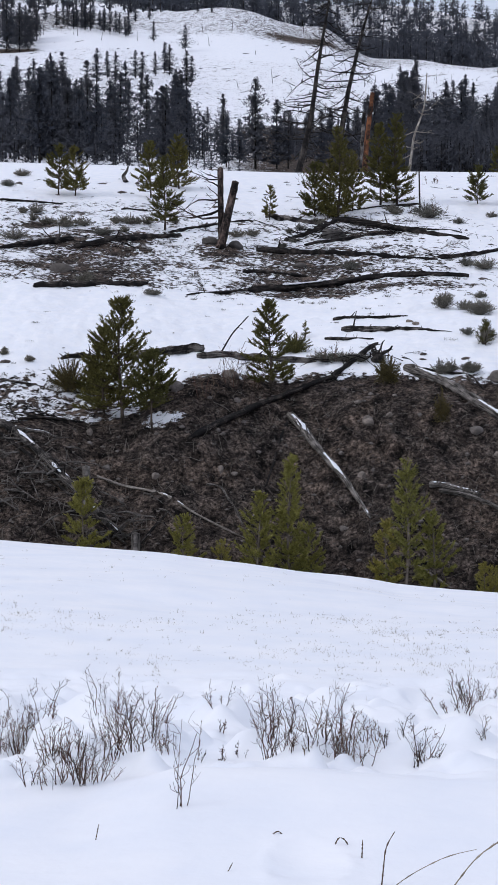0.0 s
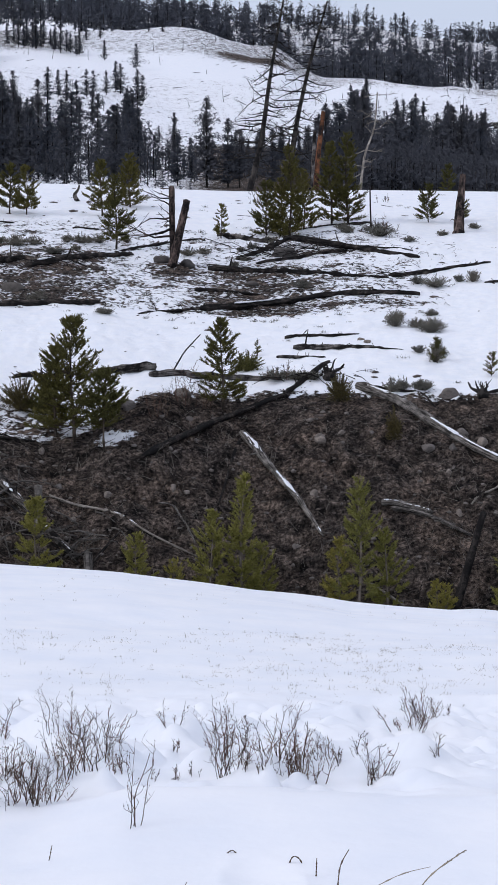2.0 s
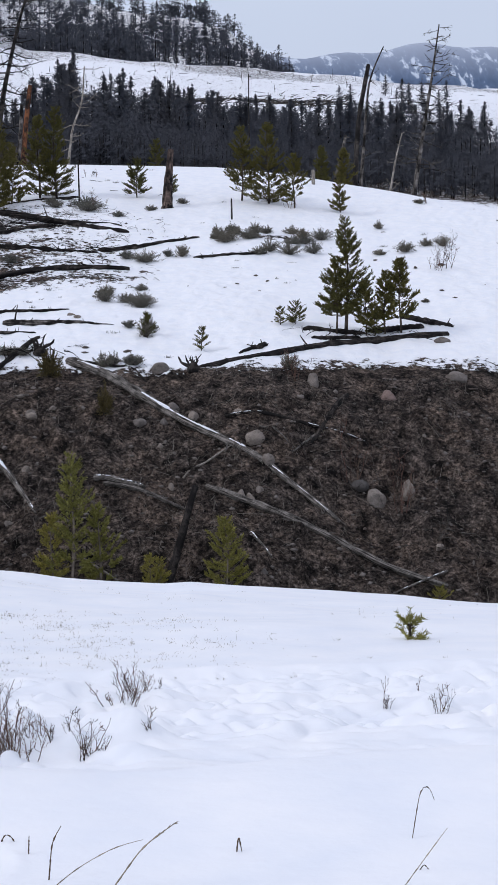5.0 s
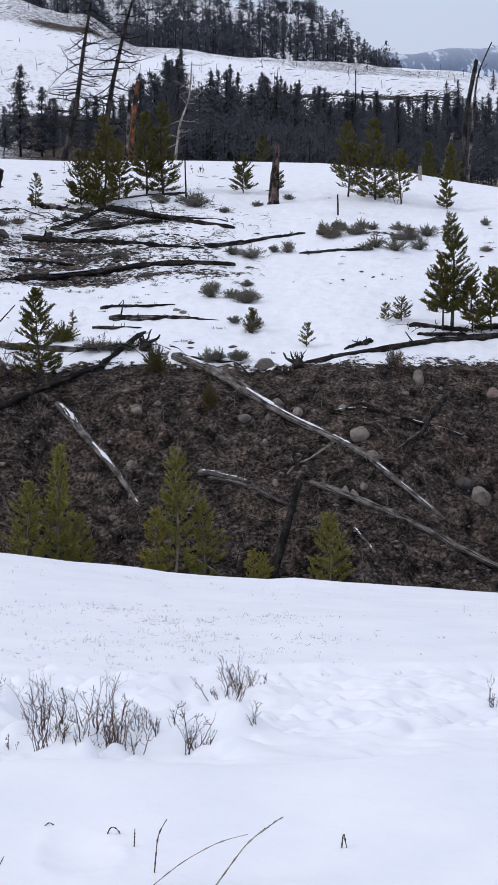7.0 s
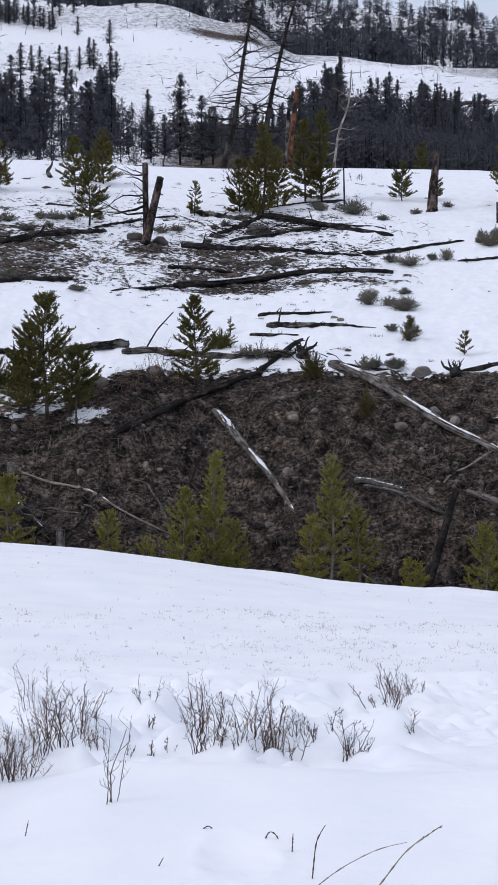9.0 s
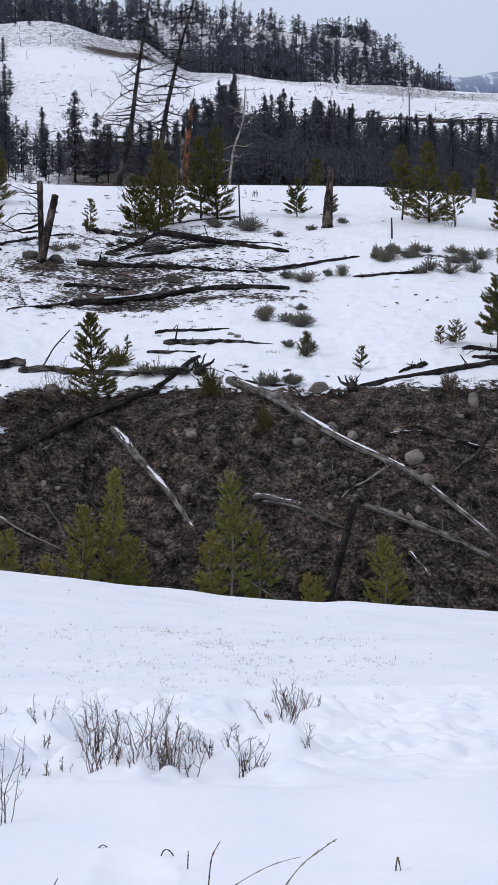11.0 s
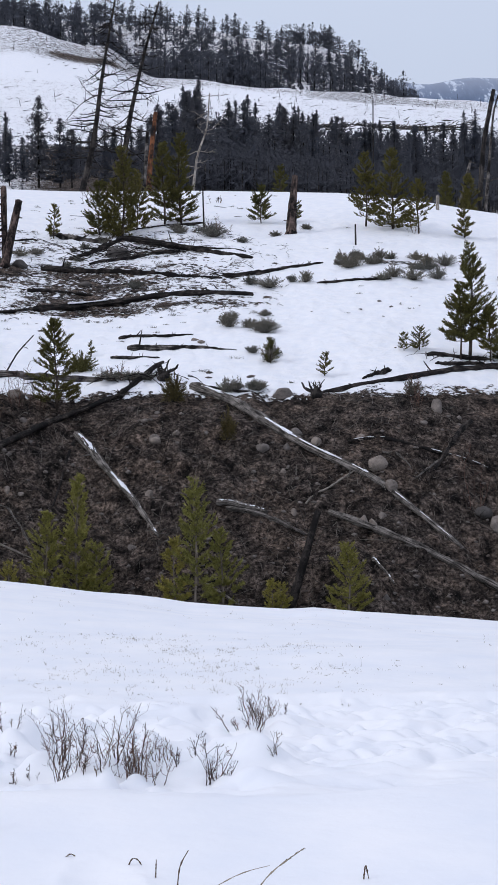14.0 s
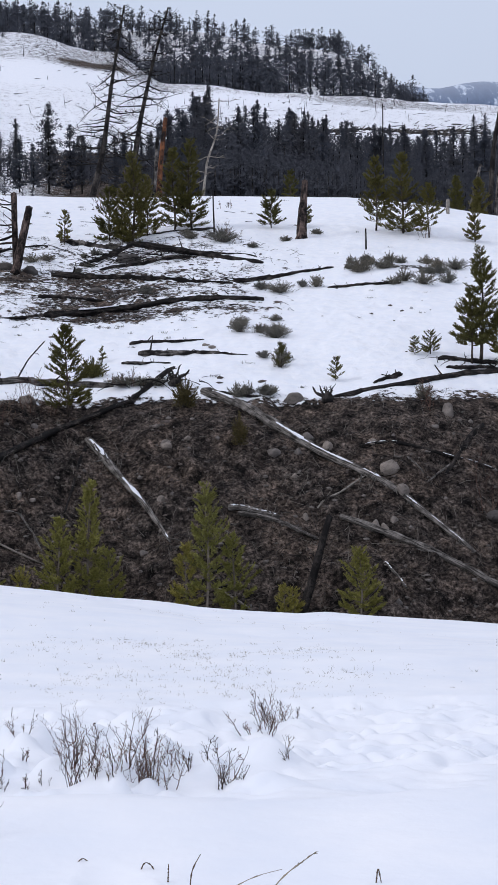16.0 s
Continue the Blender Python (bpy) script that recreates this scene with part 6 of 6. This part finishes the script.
willow(3.273, 11.96, 0.12, 0.25, 6, seed=303)
willow(3.278, 12.52, 0.02, 0.13, 1, seed=304)
willow(3.002, 12.22, 0.07, 0.11, 3, seed=305)
stem(((0.375, 8.70, 0.023), (0.398, 8.70, 0.085), (0.428, 8.70, 0.074), (0.450, 8.70, 0.027)), 0.0032, seed=306)
stem(((0.493, 8.54, 0.009), (0.497, 8.54, 0.109)), 0.0032, seed=307)
stem(((0.555, 8.18, -0.013), (0.572, 8.18, 0.169), (0.611, 8.18, 0.232)), 0.0033, seed=308)
stem(((1.391, 8.42, 0.001), (1.402, 8.42, 0.095), (1.416, 8.42, 0.020)), 0.0036, seed=309)
stem(((0.508, 7.98, -0.016), (0.649, 7.98, 0.097), (0.813, 7.98, 0.183), (0.930, 7.98, 0.206)), 0.0023, seed=310, mat=M_STRAW)
stem(((0.771, 7.94, -0.019), (0.925, 7.94, 0.188), (1.066, 7.94, 0.282)), 0.0034, seed=311, mat=M_STRAW, head=True, label='dry straw stem with a feathery seed head')
stem(((2.186, 8.44, 0.015), (2.229, 8.44, 0.267), (2.265, 8.44, 0.283), (2.291, 8.44, 0.201)), 0.0024, seed=312)
stem(((1.937, 7.72, -0.019), (2.079, 7.72, 0.163), (2.151, 7.72, 0.253)), 0.0022, seed=313, mat=M_STRAW)
stem(((2.101, 8.02, -0.014), (2.131, 8.02, 0.032), (2.165, 8.02, -0.013)), 0.0023, seed=314)
stem(((-0.704, 8.92, -0.004), (-0.686, 8.92, 0.087)), 0.0026, seed=315)
stem(((0.087, 8.86, 0.036), (0.131, 8.86, 0.076), (0.182, 8.86, 0.024)), 0.0030, seed=316)
stem(((-0.099, 8.36, -0.002), (-0.070, 8.36, 0.054)), 0.0024, seed=317)
# single conifers that stand out from the woods
place_conifer(-73.5, 602.5, 15.9, 0)
place_conifer(-68.1, 589.5, 14.9, 8)
place_conifer(-67.6, 616.0, 13.8, 16)
place_conifer(-73.8, 619.0, 13.5, 21)
place_conifer(-67.3, 602.0, 11.7, 29)
place_conifer(-56.8, 642.0, 8.5, 37)
place_conifer(-52.7, 637.5, 8.4, 42)
place_conifer(-46.3, 635.5, 8.0, 50)
place_conifer(-66.5, 621.5, 10.7, 58)
place_conifer(-19.5, 607.5, 8.4, 63)
place_conifer(-29.8, 620.0, 6.4, 71)
place_conifer(-38.1, 629.0, 8.3, 79)
place_conifer(-42.5, 634.0, 7.3, 84)
place_conifer(-48.6, 647.5, 5.9, 92)
place_conifer(-52.7, 641.0, 9.6, 100)
place_conifer(-50.8, 647.5, 8.3, 105)
place_conifer(-59.0, 647.0, 8.9, 113)
place_conifer(-56.5, 649.5, 8.9, 121)
place_conifer(-61.0, 652.0, 7.5, 126)
place_conifer(-73.8, 616.0, 10.6, 134)
place_conifer(-71.6, 636.0, 9.1, 142)
place_conifer(-71.8, 614.0, 9.1, 147)
place_conifer(-33.6, 671.0, 6.0, 155)
place_conifer(-37.1, 519.0, 7.4, 163)
place_conifer(-34.6, 515.0, 7.8, 168)
place_conifer(-39.1, 510.0, 9.4, 176)
place_conifer(-30.0, 524.0, 7.5, 184)
place_conifer(-28.0, 520.5, 7.9, 189)
place_conifer(-26.0, 550.0, 6.8, 197)
place_conifer(-23.7, 559.0, 8.8, 205)
place_conifer(-22.3, 556.0, 8.8, 210)
place_conifer(-16.3, 517.0, 10.4, 218)
place_conifer(-15.4, 535.0, 7.7, 226)
place_conifer(-47.0, 499.0, 9.7, 231)
place_conifer(-50.1, 501.0, 9.3, 239)
place_conifer(-58.2, 497.5, 9.3, 247)
place_conifer(-54.0, 497.5, 8.6, 252)
place_conifer(0.9, 272.0, 12.6, 260)
place_conifer(3.8, 272.0, 9.5, 268)
place_conifer(5.4, 272.0, 8.2, 273)
place_conifer(-4.8, 368.0, 9.7, 281)
place_conifer(-1.4, 298.5, 6.8, 289)
place_conifer(-77.5, 629.5, 9.9, 294)
place_conifer(-66.9, 609.0, 8.7, 302)
place_conifer(-75.4, 618.0, 8.5, 310)
place_conifer(-71.2, 621.5, 9.6, 315)
place_conifer(-67.8, 634.5, 8.2, 323)
place_conifer(-63.0, 650.0, 7.4, 331)
place_conifer(-53.9, 641.0, 8.4, 336)
place_conifer(-50.9, 637.0, 7.8, 344)
place_conifer(-46.3, 635.5, 6.6, 352)
place_conifer(-44.2, 631.5, 8.5, 357)
place_conifer(-41.2, 632.0, 6.7, 365)
place_conifer(-39.0, 626.0, 6.5, 373)
place_conifer(-38.1, 666.0, 6.1, 378)
place_conifer(-67.8, 661.0, 6.6, 386)
place_conifer(-80.2, 647.0, 10.2, 394)
place_conifer(-27.6, 687.5, 4.3, 399)
place_conifer(-17.8, 688.0, 4.3, 415)
place_conifer(-12.9, 685.5, 4.3, 420)
place_conifer(-75.7, 699.5, 5.0, 428)
place_conifer(111.6, 505.5, 5.8, 0)
place_conifer(118.6, 523.0, 5.5, 6)
place_conifer(146.2, 596.0, 6.5, 10)
place_conifer(128.6, 506.0, 9.0, 16)
place_conifer(128.5, 498.5, 8.6, 20)
place_conifer(136.9, 517.0, 7.4, 26)
place_conifer(138.0, 504.0, 6.1, 30)
place_conifer(166.9, 601.0, 6.9, 36)
place_conifer(149.1, 593.5, 3.4, 40)
place_conifer(39.2, 514.5, 7.7, 46)
place_conifer(43.0, 516.0, 7.7, 50)
willow(-1.307, 11.02, 0.22, 0.28, 4, seed=319, branch=5)
willow(-1.160, 10.98, 0.19, 0.32, 4, seed=320, branch=5)
willow(-0.999, 10.46, 0.21, 0.24, 4, seed=321, branch=5)
willow(-0.741, 10.44, 0.18, 0.30, 4, seed=322, branch=5)
willow(-0.643, 10.46, 0.15, 0.28, 4, seed=323, branch=5)
willow(-0.878, 10.10, 0.23, 0.27, 4, seed=324, branch=5)
willow(-1.030, 10.02, 0.14, 0.19, 3, seed=325, branch=5)
willow(-0.558, 10.40, 0.15, 0.31, 3, seed=326, branch=5)
willow(-1.387, 11.02, 0.16, 0.25, 3, seed=327, branch=5)
willow(0.499, 10.88, 0.22, 0.38, 4, seed=328, branch=5)
willow(0.180, 10.58, 0.18, 0.35, 3, seed=329, branch=5)
willow(0.944, 10.76, 0.18, 0.25, 3, seed=330, branch=5)
willow(0.345, 10.48, 0.12, 0.28, 3, seed=331, branch=5)
willow(1.432, 12.70, 0.33, 0.25, 8, seed=332, branch=5)
willow(1.286, 12.42, 0.21, 0.21, 5, seed=333, branch=5)
willow(1.495, 12.68, 0.22, 0.27, 5, seed=334, branch=5)
# tangles of dead branches
brush_pile(-10.5, 92.4, 1.1, 1.3, 44, 2.4, 335, M_DRIFT, 0.50, 1.5)
brush_pile(-6.2, 90.6, 1.3, 0.7, 36, 2.2, 336, M_DRIFT, 0.50, 1.4)
brush_pile(-11.2, 97.6, 1.12, 0.53, 16, 1.96, 337, M_DARK, 0.30)
brush_pile(4.8, 140.4, 1.41, 0.89, 26, 3.62, 338, M_DARK, 0.60)
brush_pile(8.0, 140.4, 1.61, 0.88, 24, 3.62, 339, M_DARK, 0.50)
brush_pile(-9.8, 131.9, 1.51, 0.54, 18, 2.27, 340, M_DARK, 0.40)
brush_pile(-3.2, 99.5, 0.86, 0.42, 14, 1.43, 341, M_DARK, 0.30)
brush_pile(12.0, 132.1, 1.89, 0.73, 9, 1.9, 342, M_DARK, 0.12)
brush_pile(23.9, 107.1, 1.53, 0.44, 14, 1.84, 343, M_DARK, 0.40)
brush_pile(24.6, 89.7, 0.51, 0.24, 14, 1.29, 344, M_GREY, 0.40)
brush_pile(5.3, 103.8, 1.78, 0.52, 18, 1.78, 345, M_DARK, 0.40)
brush_pile(45.9, 311.0, 1.78, 3.62, 12, 3.56, 346, M_GREY, 0.60)
brush_pile(6.5, 90.7, 1.04, 0.66, 10, 1.56, 347, M_GREY, 0.20)
# bare willow on the bench
willow(-2.15, 98.72, 1.13, 1.56, 8, seed=348, thick=6, branch=5, label='bare grey willow shrub on the bench')
willow(-0.75, 100.24, 1.44, 2.58, 12, seed=349, thick=6, branch=5, label='bare grey willow shrub on the bench')
willow(0.26, 100.64, 1.15, 1.73, 8, seed=350, thick=6, branch=5, label='bare grey willow shrub on the bench')
willow(19.32, 99.16, 1.14, 1.56, 10, seed=351, thick=6, branch=5, label='bare grey willow shrub on the bench')
willow(34.15, 125.40, 1.08, 1.44, 9, seed=352, thick=6, branch=5, label='bare grey willow shrub on the bench')
willow(34.93, 126.02, 1.08, 2.17, 9, seed=353, thick=6, branch=5, label='bare grey willow shrub on the bench')
willow(4.75, 104.42, 1.80, 0.75, 14, seed=354, thick=6, branch=5, label='bare grey willow shrub on the bench')
willow(3.86, 104.50, 1.20, 0.75, 10, seed=355, thick=6, branch=5, label='bare grey willow shrub on the bench')
willow(40.66, 151.20, 1.73, 1.30, 6, seed=356, thick=6, branch=5, label='bare grey willow shrub on the bench')
willow(13.81, 147.06, 2.11, 1.47, 9, seed=357, thick=6, branch=5, label='bare grey willow shrub on the bench')
willow(28.36, 145.98, 1.25, 0.84, 5, seed=358, thick=6, branch=5, label='bare grey willow shrub on the bench')
willow(23.06, 91.26, 0.78, 2.61, 10, seed=359, thick=6, branch=5, label='bare grey willow shrub on the bench')
willow(20.93, 92.72, 0.80, 2.39, 6, seed=360, thick=6, branch=5, label='bare grey willow shrub on the bench')
snag(((-1.61, 105.98, 2.47), (-0.88, 105.98, 3.71), (-0.03, 105.98, 4.62)), 0.049, 0.030, seed=361, limbs=2, limb_len=0.4, name='leaning_pole', label='thin dead pole leaning out of the snow')
willow(4.84, 163.46, 2.15, 1.17, 8, seed=362, thick=9, branch=5, label='bare grey willow shrub on the bench')
willow(6.58, 163.18, 2.34, 1.26, 9, seed=363, thick=9, branch=5, label='bare grey willow shrub on the bench')
willow(8.12, 162.74, 1.87, 0.98, 7, seed=364, thick=9, branch=5, label='bare grey willow shrub on the bench')
willow(14.97, 161.64, 1.39, 0.65, 5, seed=365, thick=8, branch=5, label='bare grey willow shrub on the bench')
